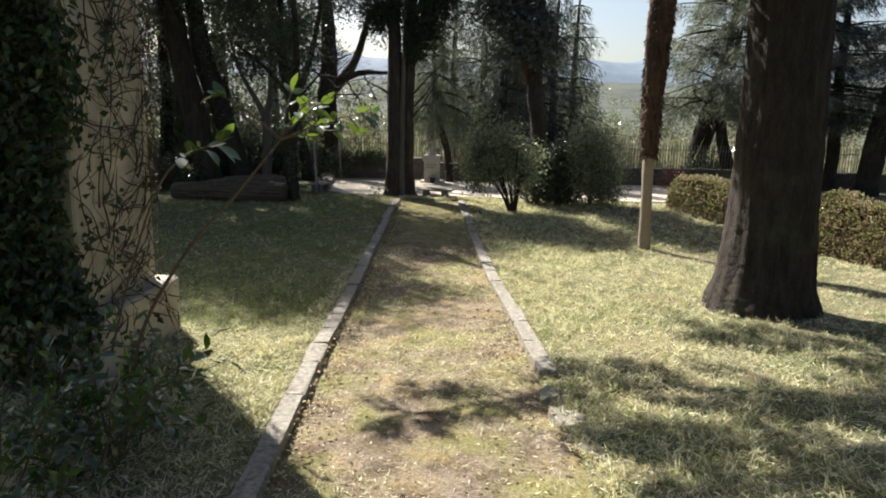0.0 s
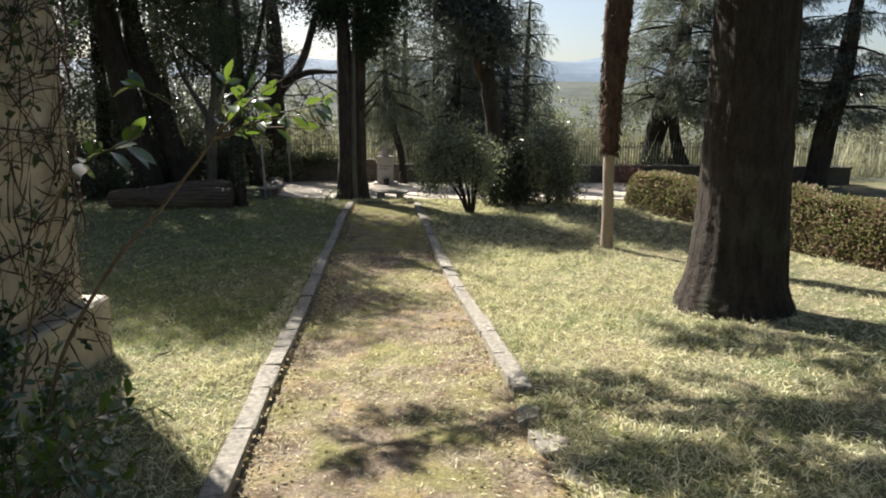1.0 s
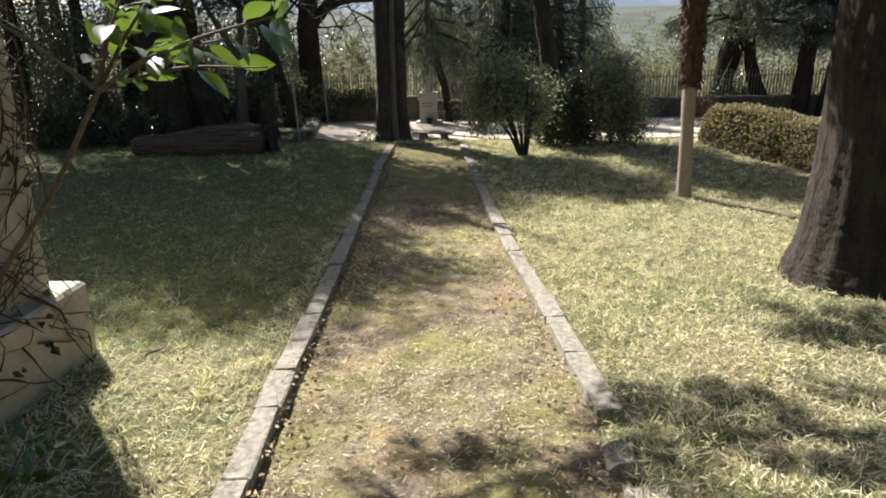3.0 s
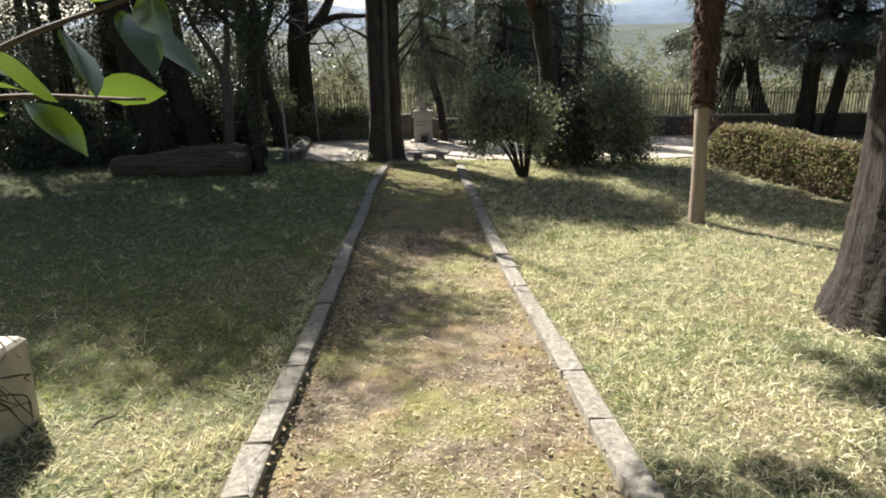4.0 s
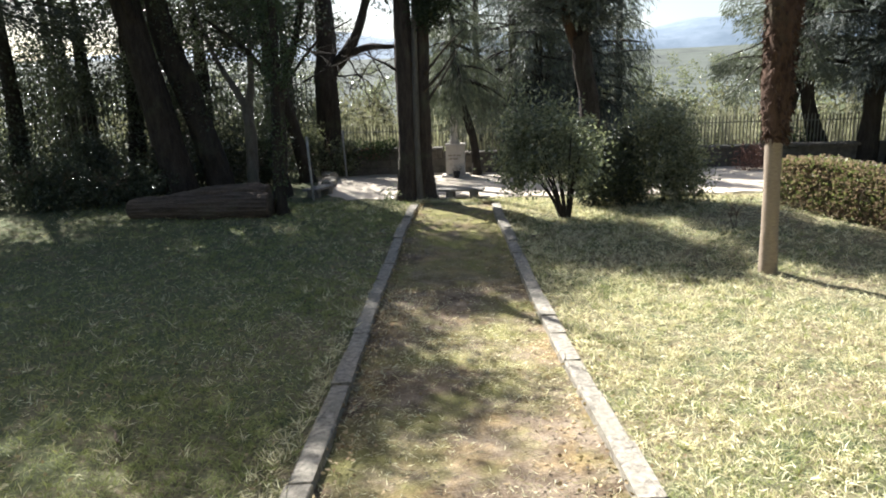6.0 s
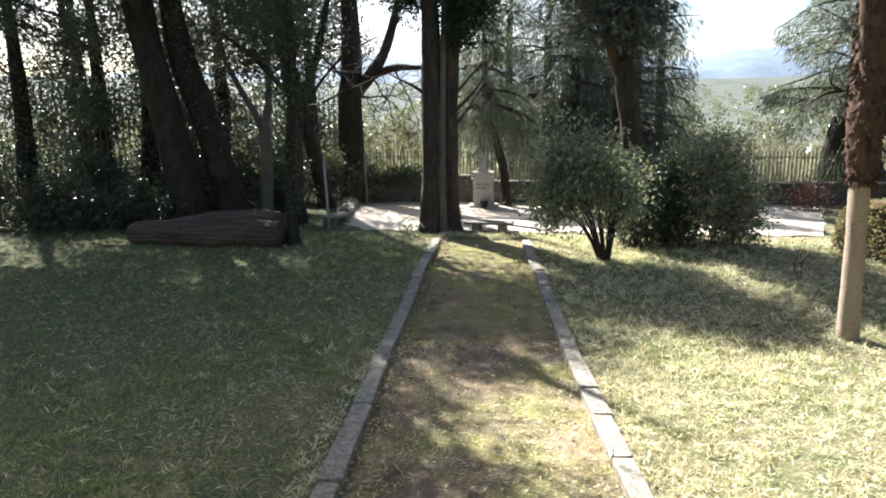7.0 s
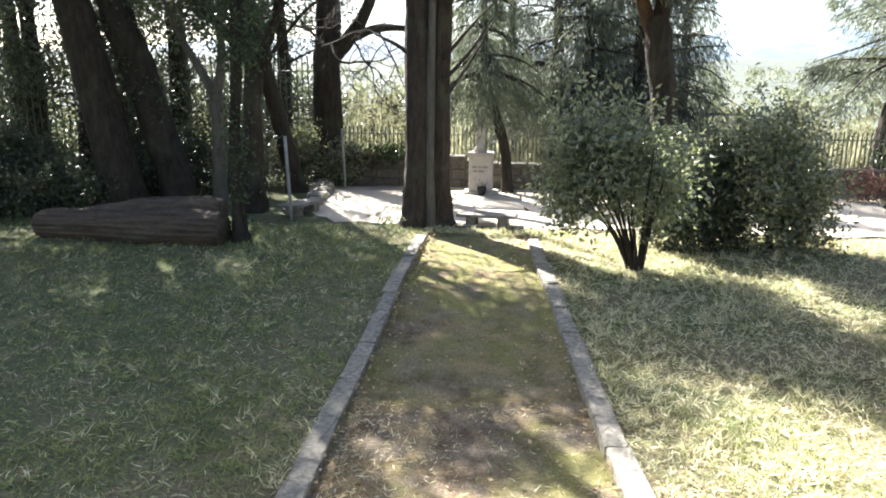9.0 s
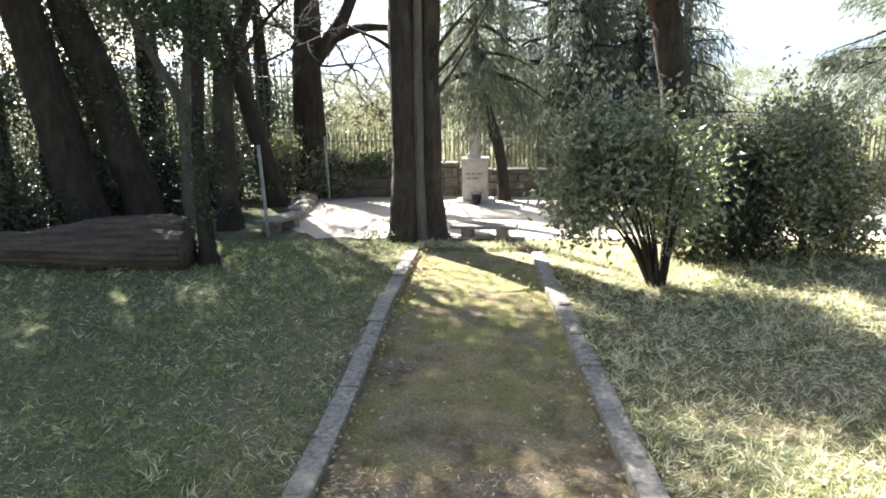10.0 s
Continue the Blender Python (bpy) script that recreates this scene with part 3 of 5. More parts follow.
trunk_part(t, PF, M_PALM, 26, 70, 0.09, "fibre_sheath", 3, label="shaggy red-brown fibre")
so = Soup()
rs = np.random.default_rng(21)
n = 2600
zz = rs.uniform(1.2, 5.2, n)
aa = rs.uniform(0, 6.283, n)
cen = np.stack([np.interp(zz, [1, 1.6, 2.3, 3, 4.2], [3.42, 3.40, 3.39, 3.42, 3.46]), np.full(n, 8.1), zz], -1)
rad = np.interp(zz, [1, 1.3, 1.7, 2.3, 3], [0.085, 0.105, 0.125, 0.145, 0.165])
dirs = np.stack([np.cos(aa), np.sin(aa), np.zeros(n)], -1)
leaves(so, cen + dirs * (rad * 0.93)[:, None], dirs * 0.5 + np.array([0, 0, -0.9]) + rs.normal(0, 0.25, (n, 3)), 0.09, 0.022, rs)
tagged(part("fibre", so.mesh("fibre", M_PALM, t.location), t), kind="stuff")
so = Soup()
for k in range(16):
    a, e = k * 2.4, rs.uniform(-0.3, 0.9)
    d = np.array([math.cos(a), math.sin(a), e])
    hub = np.array([3.46, 8.1, 5.2]) + unit(d) * 0.55
    tube(so, [(3.46, 8.1, 5.15, 0.012), (*hub, 0.008)], 4, 4)
    fa = rs.normal(0, 0.5, (26, 3)) + unit(d)
    leaves(so, np.repeat(hub[None], 26, 0), fa, 0.55, 0.035, rs, 0.2, 0.2)
part("crown", so.mesh("crown", M_OAK, t.location), t)

# cypress at the path's end
t = tree_root("cypress_tree", (-0.70, 12.45), "old cypress of fused stems with stringy dark bark")
for k, (dx, dy, r, lean) in enumerate([(-0.10, 0, 0.17, -0.02), (0.13, 0.06, 0.135, 0.03), (0.05, -0.11, 0.05, 0.02)]):
    rows = [(-0.70 + dx * 1.5, 12.45 + dy * 1.3, -0.1, r * 1.6), (-0.70 + dx * 1.25, 12.45 + dy, 0.12, r * 1.28), (-0.70 + dx * 1.05, 12.45 + dy, 0.6, r * 1.05), (-0.70 + dx, 12.45 + dy, 1.5, r),
            (-0.70 + dx + lean, 12.45 + dy, 2.6, r * 0.92), (-0.70 + dx + lean * 2, 12.45 + dy, 4.0, r * 0.6), (-0.70 + dx, 12.45 + dy, 5.0, 0.04)]
    trunk_part(t, rows, M_BARK_PALE if k == 2 else M_CYPRESS, 26, 70, 0.05, "trunk", 30 + k, 9, 0.05, "pale stripped strand of wood" if k == 2 else "")
rs = np.random.default_rng(33)
for b, w, ln in [((-0.55, 12.4, 1.75), (0.75, -0.1, 0.7), 1.2), ((-0.5, 12.4, 2.05), (0.7, 0.1, 0.9), 1.0), ((-0.9, 12.4, 2.1), (-0.8, 0.1, 0.6), 0.9), ((-0.55, 12.45, 1.5), (0.5, 0.2, 1.0), 1.3)]:
    wood = Soup()
    tube(wood, limb_rows(b, w, ln, 0.03, rs, 0, 0.1, 5), 6, 10)
    part("branch", wood.mesh("branch", M_CYPRESS, t.location, True), t)
leafy_crown(t, [(-0.36, 12.3, 3.05, 0.2, 0.25, 0.3), (-0.2, 12.3, 3.45, 0.38, 0.35, 0.32), (-0.02, 12.3, 3.95, 0.52, 0.45, 0.4), (-1.05, 12.5, 3.9, 0.5, 0.5, 0.6), (-0.7, 12.45, 4.6, 0.45, 0.45, 0.5)], 20000, 0.07, M_CYP_LEAF, 34)


def simple_tree(name, label, rows, mat, seed, segs=18, rough=0.06):
    t = tree_root(name, rows[1][:2], label)
    trunk_part(t, rows, mat, segs, 40, rough, seed=seed)
    return t


# left group; crown lobes above view are placed to shade lawn and path
rowsA = [(-4.9, 12.8, -0.2, 0.34), (-4.93, 12.8, 0.0, 0.30), (-5.02, 12.8, 0.6, 0.265), (-5.28, 12.8, 1.9, 0.25), (-5.55, 12.8, 3.2, 0.23), (-5.9, 12.9, 5.5, 0.18), (-6.1, 13, 8.5, 0.04)]
t = simple_tree("leaning_tree", "tall leaning evergreen tree with a grey-brown trunk", rowsA, M_BARK, 41, 22)
leafy_crown(t, [(-5.9, 12.6, 4.6, 1.7, 1.5, 1.0), (-5.2, 13.6, 5.8, 1.8, 1.6, 1.3), (-6.6, 12.2, 6.6, 1.6, 1.5, 1.3), (-6.6, 11.2, 5.2, 1.7, 1.3, 0.8), (-5.2, 11.5, 5.3, 1.1, 1.0, 0.6), (-5.6, 10.6, 6.4, 1.6, 1.4, 0.8), (-5.0, 10.3, 6.0, 1.2, 1.1, 0.7), (-7.4, 12.6, 5.4, 1.6, 1.4, 0.9), (-8.2, 12.6, 4.6, 1.3, 1.1, 0.7), (-7.6, 11.6, 6.4, 1.5, 1.3, 0.8), (-4.1, 10.9, 5.4, 0.6, 0.35, 0.3), (-3.4, 10.1, 5.3, 0.55, 0.3, 0.25), (-8.2, 13.2, 5.0, 1.4, 1.2, 0.6), (-9.0, 13.4, 5.8, 1.3, 1.2, 0.6), (-7.8, 14.4, 5.0, 1.3, 1.0, 0.5)], 52000, 0.11, M_OAK, 42)
trunk_part(t, [(-5.6, 12.8, 3.5, 0.10), (-5.0, 11.9, 4.6, 0.07), (-4.2, 10.9, 5.2, 0.05), (-3.3, 10.0, 5.3, 0.02)], M_BARK, 10, 24, 0.06, "limb", 48)
trunk_part(t, [(-5.4, 12.8, 2.9, 0.09), (-5.4, 11.9, 4.2, 0.07), (-5.2, 11.0, 5.4, 0.05), (-5.0, 10.2, 6.0, 0.02)], M_BARK, 10, 24, 0.06, "limb", 49)
rowsB = [(-4.35, 13.2, -0.2, 0.32), (-4.38, 13.2, 0.05, 0.28), (-4.5, 13.2, 0.7, 0.235), (-4.85, 13.2, 1.9, 0.22), (-5.2, 13.2, 3.2, 0.2), (-5.5, 13.4, 5.5, 0.15), (-5.7, 13.5, 8, 0.04)]
t = simple_tree("leaning_tree", "dark leaning tree trunk wrapped in ivy", rowsB, M_BARK_DARK, 43, 22)
leafy_crown(t, [(-4.7, 13.2, 1.3, 0.28, 0.28, 0.9), (-5.1, 13.2, 2.7, 0.3, 0.3, 0.9), (-5.4, 13.6, 5.0, 1.6, 1.6, 1.1), (-4.6, 14.2, 6.2, 1.6, 1.5, 1.2)], 15000, 0.075, M_OAK, 44)
rowsI = [(-2.63, 11.15, -0.15, 0.17), (-2.64, 11.15, 0.05, 0.11), (-2.65, 11.15, 0.4, 0.07), (-2.64, 11.15, 1.2, 0.06), (-2.58, 11.15, 2.0, 0.06), (-2.55, 11.15, 3.0, 0.055), (-2.7, 11.2, 5, 0.05), (-2.7, 11.2, 6.2, 0.02)]
t = simple_tree("ivy_clad_tree", "thin trunk clad in ivy, at the log's end", rowsI, M_BARK_DARK, 45, 14, 0.14)
leafy_crown(t, [(-2.64, 11.15, 1.0, 0.11, 0.11, 0.9), (-2.58, 11.15, 2.25, 0.36, 0.3, 0.45), (-2.6, 11.15, 3.2, 0.45, 0.4, 0.5), (-2.9, 11.2, 4.4, 0.45, 0.4, 0.4)], 5000, 0.055, M_IVY, 46)
rowsC = [(-3.22, 13.15, -0.15, 0.22), (-3.24, 13.15, 0.1, 0.175), (-3.25, 13.15, 0.7, 0.135), (-3.2, 13.15, 1.6, 0.13), (-3.15, 13.15, 1.95, 0.12)]
t = simple_tree("forked_tree", "dark forked tree with upswept limbs", rowsC, M_BARK_DARK, 47, 18)
bough = [[(-3.17, 13.15, 1.85, 0.10), (-3.3, 13.15, 2.5, 0.085), (-3.4, 13.2, 3.6, 0.07), (-3.4, 13.2, 6, 0.04)],
         [(-3.15, 13.15, 1.85, 0.09), (-2.95, 13.1, 2.3, 0.075), (-2.7, 13.1, 3.0, 0.06), (-2.3, 13, 4.8, 0.04)],
         [(-3.2, 13.15, 1.7, 0.035), (-2.8, 13.0, 2.2, 0.028), (-2.3, 12.9, 2.7, 0.02), (-1.7, 12.8, 3.0, 0.008)],
         [(-3.2, 13.15, 2.0, 0.05), (-3.7, 13.1, 2.6, 0.04), (-4.3, 13.0, 3.1, 0.02)]]
for k, b in enumerate(bough):
    trunk_part(t, b, M_BARK_DARK, 10, 18, 0.05, "limb", 50 + k)
leafy_crown(t, [(-3.6, 13.2, 4.6, 1.2, 1.1, 0.9), (-2.8, 12.6, 5.0, 1.0, 0.9, 0.7), (-2.1, 13.0, 4.1, 0.8, 0.6, 0.4), (-2.6, 13.6, 5.0, 0.7, 0.6, 0.5), (-3.2, 13.1, 3.1, 0.9, 0.7, 0.4)], 14000, 0.075, M_OAK, 55)
bare_branches(t, [((-2.7, 13.05, 2.0), (0.8, -0.2, 0.3), 0.7, 0.022), ((-2.9, 13.1, 2.4), (0.7, -0.4, 0.5), 0.7, 0.018), ((-3.3, 13.1, 2.2), (-0.6, -0.3, 0.6), 0.8, 0.02), ((-3.0, 13.1, 2.6), (0.4, 0.2, 0.3), 0.8, 0.02)], 5, M_BARK_DARK, 56)
rowsC2 = [(-3.85, 13.4, -0.1, 0.15), (-3.85, 13.4, 0.2, 0.12), (-3.83, 13.4, 1.1, 0.10), (-3.83, 13.4, 1.6, 0.10)]
t = simple_tree("pale_forked_tree", "pale grey tree trunk forking at head height", rowsC2, M_BARK_PALE, 57, 16)
trunk_part(t, [(-3.84, 13.4, 1.55, 0.075), (-4.05, 13.4, 1.95, 0.06), (-4.4, 13.4, 2.6, 0.04), (-4.7, 13.4, 3.6, 0.02)], M_BARK_PALE, 12, 18, 0.05, "limb", 58)
trunk_part(t, [(-3.83, 13.4, 1.55, 0.08), (-3.72, 13.4, 2.2, 0.06), (-3.7, 13.4, 3.6, 0.025)], M_BARK_PALE, 12, 18, 0.05, "limb", 59)
leafy_crown(t, [(-4.4, 13.5, 2.7, 0.7, 0.5, 0.5), (-4.2, 13.5, 3.8, 1.1, 0.9, 0.7)], 5000, 0.07, M_OAK, 60)
rowsD = [(-3.25, 15.0, -0.1, 0.2), (-3.27, 15.0, 0.1, 0.165), (-3.4, 15.0, 0.8, 0.14), (-3.7, 15.0, 2.0, 0.12), (-4.0, 15, 3.6, 0.09), (-4.2, 15, 6, 0.03)]
t = simple_tree("leaning_tree", "slim dark trunk leaning away from the clearing", rowsD, M_BARK_DARK, 61)
leafy_crown(t, [(-4.8, 15.3, 4.3, 1.3, 1.0, 1.0), (-4.6, 15.0, 2.9, 0.7, 0.6, 0.6)], 6000, 0.08, M_OAK, 62)
rowsE = [(-3.05, 16.4, -0.1, 0.38), (-3.05, 16.4, 0.1, 0.31), (-3.07, 16.4, 0.8, 0.26), (-3.05, 16.4, 2.2, 0.25), (-3.0, 16.4, 3.2, 0.2), (-3.1, 16.4, 5.5, 0.09), (-3.1, 16.4, 6.5, 0.03)]
t = simple_tree("bare_tree", "stout dark tree with crooked bare boughs", rowsE, M_BARK, 63, 22)
trunk_part(t, [(-3.0, 16.4, 2.2, 0.15), (-2.6, 16.3, 2.6, 0.13), (-2.2, 16.2, 3.2, 0.10), (-1.9, 16.1, 4.2, 0.06)], M_BARK, 12, 24, 0.06, "limb", 64)
trunk_part(t, [(-2.55, 16.3, 2.6, 0.09), (-2.0, 16.2, 2.75, 0.07), (-1.4, 16.1, 2.75, 0.045), (-0.9, 16.0, 3.0, 0.02)], M_BARK, 10, 20, 0.06, "limb", 65)
bare_branches(t, [((-2.6, 16.3, 2.6), (0.6, -0.2, -0.3), 0.8, 0.03), ((-2.1, 16.2, 2.75), (0.5, -0.1, -0.7), 0.7, 0.025), ((-2.9, 16.3, 2.2), (0.8, -0.3, -0.2), 0.8, 0.028),
                  ((-2.2, 16.2, 3.2), (0.9, 0, 0.4), 0.8, 0.03), ((-3.2, 16.3, 2.6), (-0.7, -0.3, 0.5), 0.9, 0.03)], 5, M_BARK_DARK, 66, 0.75)
leafy_crown(t, [(-3.6, 16.6, 4.4, 1.0, 0.8, 0.6)], 1500, 0.085, M_OAK, 67)

# weeping conifers behind the monument
rowsF = [(0.27, 15.55, -0.1, 0.12), (0.26, 15.55, 0.1, 0.10), (0.22, 15.55, 0.7, 0.085), (0.0, 15.6, 1.4, 0.08), (-0.16, 15.7, 2.0, 0.07), (-0.2, 15.8, 3.0, 0.05), (-0.2, 15.8, 4.2, 0.02)]
t = simple_tree("weeping_conifer", "bent dark trunk under weeping grey-green foliage", rowsF, M_BARK_DARK, 71, 14)
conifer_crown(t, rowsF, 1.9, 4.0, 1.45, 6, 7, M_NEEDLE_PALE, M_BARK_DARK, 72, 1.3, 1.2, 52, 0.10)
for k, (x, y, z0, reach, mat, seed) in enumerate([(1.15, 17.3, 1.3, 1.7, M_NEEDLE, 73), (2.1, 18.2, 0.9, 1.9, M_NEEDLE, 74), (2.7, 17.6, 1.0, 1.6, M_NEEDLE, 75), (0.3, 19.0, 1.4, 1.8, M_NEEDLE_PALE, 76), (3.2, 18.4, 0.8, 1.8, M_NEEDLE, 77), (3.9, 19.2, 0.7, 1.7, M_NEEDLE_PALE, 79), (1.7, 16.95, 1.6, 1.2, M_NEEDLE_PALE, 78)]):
    zb = float(land(np.array(x), np.array(y)))
    rows = [(x, y, zb - 0.1, 0.16), (x, y, zb + 0.2, 0.14), (x - 0.03, y, 1.5, 0.11), (x - 0.06, y, 3.5, 0.08), (x, y, 5.4, 0.02)]
    t = thing("cedar_tree", (x, y, zb), "dark weeping cedar beyond the boundary wall", "tree", "cedars beyond the wall")
    trunk_part(t, rows, M_BARK_DARK, 14, 30, 0.05, seed=seed)
    conifer_crown(t, rows, z0, 5.0, reach, 9, 6, mat, M_BARK_DARK, seed + 20, 0.75, 1.05, 25, 0.12)

# lopped tree behind the shrubs
rowsH = [(2.25, 13.0, -0.1, 0.24), (2.25, 13.0, 0.1, 0.2), (2.28, 13.0, 0.9, 0.17), (2.22, 13.0, 1.7, 0.165), (2.12, 13.0, 2.3, 0.16), (2.05, 13.0, 2.6, 0.13)]
t = simple_tree("lopped_tree", "lopped tree trunk with reddish sawn stubs", rowsH, M_BARK, 81, 20)
trunk_part(t, [(2.1, 13.0, 2.3, 0.10), (1.9, 13.0, 2.75, 0.085), (1.8, 13.0, 3.2, 0.07)], M_PALM, 12, 14, 0.06, "limb", 82, label="reddish sawn stub")
trunk_part(t, [(2.1, 13.0, 2.4, 0.11), (2.16, 13.0, 3.0, 0.09), (2.2, 13.0, 4.5, 0.07), (2.2, 13.0, 6.5, 0.03)], M_BARK, 12, 20, 0.06, "limb", 83)
conifer_crown(t, [(2.0, 12.9, 0, 0.1), (1.8, 12.9, 4, 0.1), (1.7, 12.9, 7, 0.02)], 2.9, 5.4, 1.05, 8, 8, M_NEEDLE, M_BARK_DARK, 84, 0.35, 0.25, 48, 0.11)
leafy_crown(t, [(1.3, 12.5, 3.9, 0.7, 0.5, 0.3), (1.6, 12.7, 4.5, 0.75, 0.7, 0.35), (1.1, 12.8, 5.0, 0.7, 0.6, 0.3), (2.0, 12.3, 3.3, 0.5, 0.4, 0.2)], 8000, 0.12, M_NEEDLE, 85)

# right group
RT = [("cedar_tree", "leaning cedar with ivy round its foot", [(7.0, 17.2, -0.1, 0.36), (7.0, 17.2, 0.2, 0.30), (7.1, 17.2, 1.0, 0.26), (7.4, 17.2, 2.2, 0.24), (7.7, 17.2, 3.8, 0.2), (8.0, 17.2, 7, 0.06)], M_BARK_DARK, 91),
      ("curved_tree", "curved bare trunk bending towards the light", [(8.1, 16.9, -0.1, 0.24), (8.05, 16.9, 0.1, 0.2), (7.75, 16.9, 0.7, 0.17), (7.55, 16.9, 1.5, 0.14), (7.6, 16.9, 2.5, 0.11), (7.9, 16.9, 5, 0.04)], M_BARK, 92),
      ("dark_tree", "straight dark trunk beyond the hedge", [(8.45, 16.0, -0.1, 0.26), (8.45, 16, 0.1, 0.22), (8.5, 16, 1.2, 0.18), (8.6, 16, 2.4, 0.17), (8.6, 16, 6, 0.05)], M_BARK_DARK, 93),
      ("dark_tree", "slim dark trunk beyond the hedge", [(8.95, 15.9, -0.1, 0.17), (8.95, 15.9, 0.1, 0.14), (9.1, 15.9, 1.2, 0.125), (9.35, 15.9, 3.0, 0.11), (9.6, 15.9, 6, 0.03)], M_BARK_DARK, 94),
      ("dark_tree", "stout dark tree at the garden's edge", [(10.5, 15.0, -0.1, 0.34), (10.5, 15.0, 0.1, 0.29), (10.6, 15.0, 1.2, 0.25), (10.9, 15.0, 3.0, 0.22), (11.2, 15, 6.5, 0.05)], M_BARK_DARK, 101),
      ("dark_tree", "slim dark tree at the garden's edge", [(10.0, 15.8, -0.1, 0.2), (10.0, 15.8, 0.1, 0.17), (10.0, 15.8, 1.2, 0.15), (9.95, 15.8, 3.0, 0.12), (9.9, 15.8, 6, 0.03)], M_BARK_DARK, 102)]
for k, (nm, lb, rows, mat, sd) in enumerate(RT):
    t = simple_tree(nm, lb, rows, mat, sd, 18)
    if k == 0:
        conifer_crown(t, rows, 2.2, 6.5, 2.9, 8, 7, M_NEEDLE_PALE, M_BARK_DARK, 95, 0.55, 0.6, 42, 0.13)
        leafy_crown(t, [(7.05, 17.0, 0.35, 0.45, 0.35, 0.5), (7.4, 16.9, 0.3, 0.4, 0.3, 0.4)], 2500, 0.07, M_IVY, 96)
    if k == 2:
        trunk_part(t, [(8.5, 16, 1.5, 0.11), (8.75, 16, 2.2, 0.10), (9.0, 16, 3.6, 0.07), (9.1, 16, 5, 0.03)], mat, 12, 18, 0.06, "limb", 97)
        conifer_crown(t, rows, 2.4, 5.8, 2.6, 6, 6, M_NEEDLE, M_BARK_DARK, 98, 0.5, 0.5, 34, 0.13)
    if k in (3, 4, 5):
        conifer_crown(t, rows, 1.9, 5.6, 2.0, 6, 6, M_NEEDLE, M_BARK_DARK, 103 + k, 0.55, 0.6, 32, 0.13)
    if k == 1:
        bare_branches(t, [((7.6, 16.9, 1.9), (-0.6, -0.2, 0.4), 1.0, 0.03), ((7.6, 16.9, 2.4), (0.6, -0.2, 0.4), 1.0, 0.03)], 4, M_BARK_DARK, 99)

# dark evergreens behind the left group
for k, (x, y, h, r) in enumerate([(-8.2, 15.5, 6.0, 1.9), (-6.6, 17.8, 5.5, 2.0), (-9.8, 12.8, 6, 1.9), (-5.6, 20.0, 5.2, 1.8), (-10.5, 18.0, 7, 2.2), (-5.8, 16.0, 4.6, 1.5), (-4.4, 17.7, 4.4, 1.2), (-7.4, 17.0, 5, 1.7), (-9.2, 16.4, 5.5, 1.8), (-11.5, 14.5, 6, 2.0), (-8.6, 13.7, 5.4, 1.5), (-6.9, 15.0, 5.0, 1.3)]):
    zb = float(land(np.array(x), np.array(y)))
    rows = [(x, y, zb - 0.1, 0.22), (x, y, zb + 0.2, 0.18), (x + 0.1, y, 2, 0.14), (x, y, h, 0.04)]
    t = thing("evergreen_tree", (x, y, zb), "dark evergreen oak with dense ragged crown", "tree", "evergreens behind the log")
    trunk_part(t, rows, M_BARK_DARK, 12, 24, 0.06, seed=110 + k)
    rb = np.random.default_rng(120 + k)
    blobs = [(x + rb.normal(0, r * 0.5), y + rb.normal(0, r * 0.4), 0.5 + (h - 0.5) * rb.random(), r * rb.uniform(0.35, 0.6), r * rb.uniform(0.35, 0.6), rb.uniform(0.4, 0.8)) for _ in range(14)]
    leafy_crown(t, blobs, 6600, 0.085, M_OAK, 130 + k, 0.2)

# tree added out of view so that its crown shades the lawn
rows = [(-7.8, 10.2, -0.2, 0.36), (-7.8, 10.2, 0.1, 0.3), (-7.8, 10.2, 2, 0.25), (-7.7, 10.2, 4.5, 0.2), (-7.7, 10.2, 8, 0.05)]
t = simple_tree("cedar_tree", "unseen spreading cedar added to shade the lawn", rows, M_BARK, 140, 20)
conifer_crown(t, rows, 3.2, 7.6, 3.2, 9, 7, M_NEEDLE, M_BARK, 141, 0.3, 0.3, 40, 0.13)


# second cedar out of view, added to cut sky light on the lawn
t = simple_tree("cedar_tree", "unseen tall cedar added to block sky over the lawn", [(-6.4, 2.4, -0.2, 0.4), (-6.4, 2.4, 0.1, 0.34), (-6.4, 2.4, 3, 0.28), (-6.3, 2.4, 9.5, 0.05)], M_BARK, 142, 20)
conifer_crown(t, [(-6.4, 2.4, 0, 0.3), (-6.4, 2.4, 3, 0.28), (-6.3, 2.4, 9.5, 0.05)], 4.6, 9.0, 3.3, 8, 7, M_NEEDLE, M_BARK, 143, 0.3, 0.3, 30, 0.15)
# unseen trees added behind the path's beginning and beyond the hedge to block sky
for k, (x, y) in enumerate([(-9, -5), (-5.5, -7.5), (-1.5, -8.5), (2.5, -8.5), (6.5, -8), (10, -6), (12.5, -2), (13.5, 2.5), (14, 7), (14, 11)]):
    t = thing("evergreen_tree", (x, y, 0), "tall dark evergreen, added unseen to block sky round the garden", "tree", "evergreens round the garden")
    trunk_part(t, [(x, y, -0.2, 0.3), (x, y, 0.2, 0.26), (x, y, 4, 0.2), (x, y, 9, 0.05)], M_BARK_DARK, 12, 24, 0.06, seed=400 + k)
    rb = np.random.default_rng(410 + k)
    leafy_crown(t, [(x + rb.normal(0, 0.9), y + rb.normal(0, 0.9), 1.8 + m * 0.8, rb.uniform(1.2, 1.8), rb.uniform(1.2, 1.8), rb.uniform(0.7, 1.1)) for m in range(10)], 4300, 0.28, M_OAK, 420 + k, 0.2)


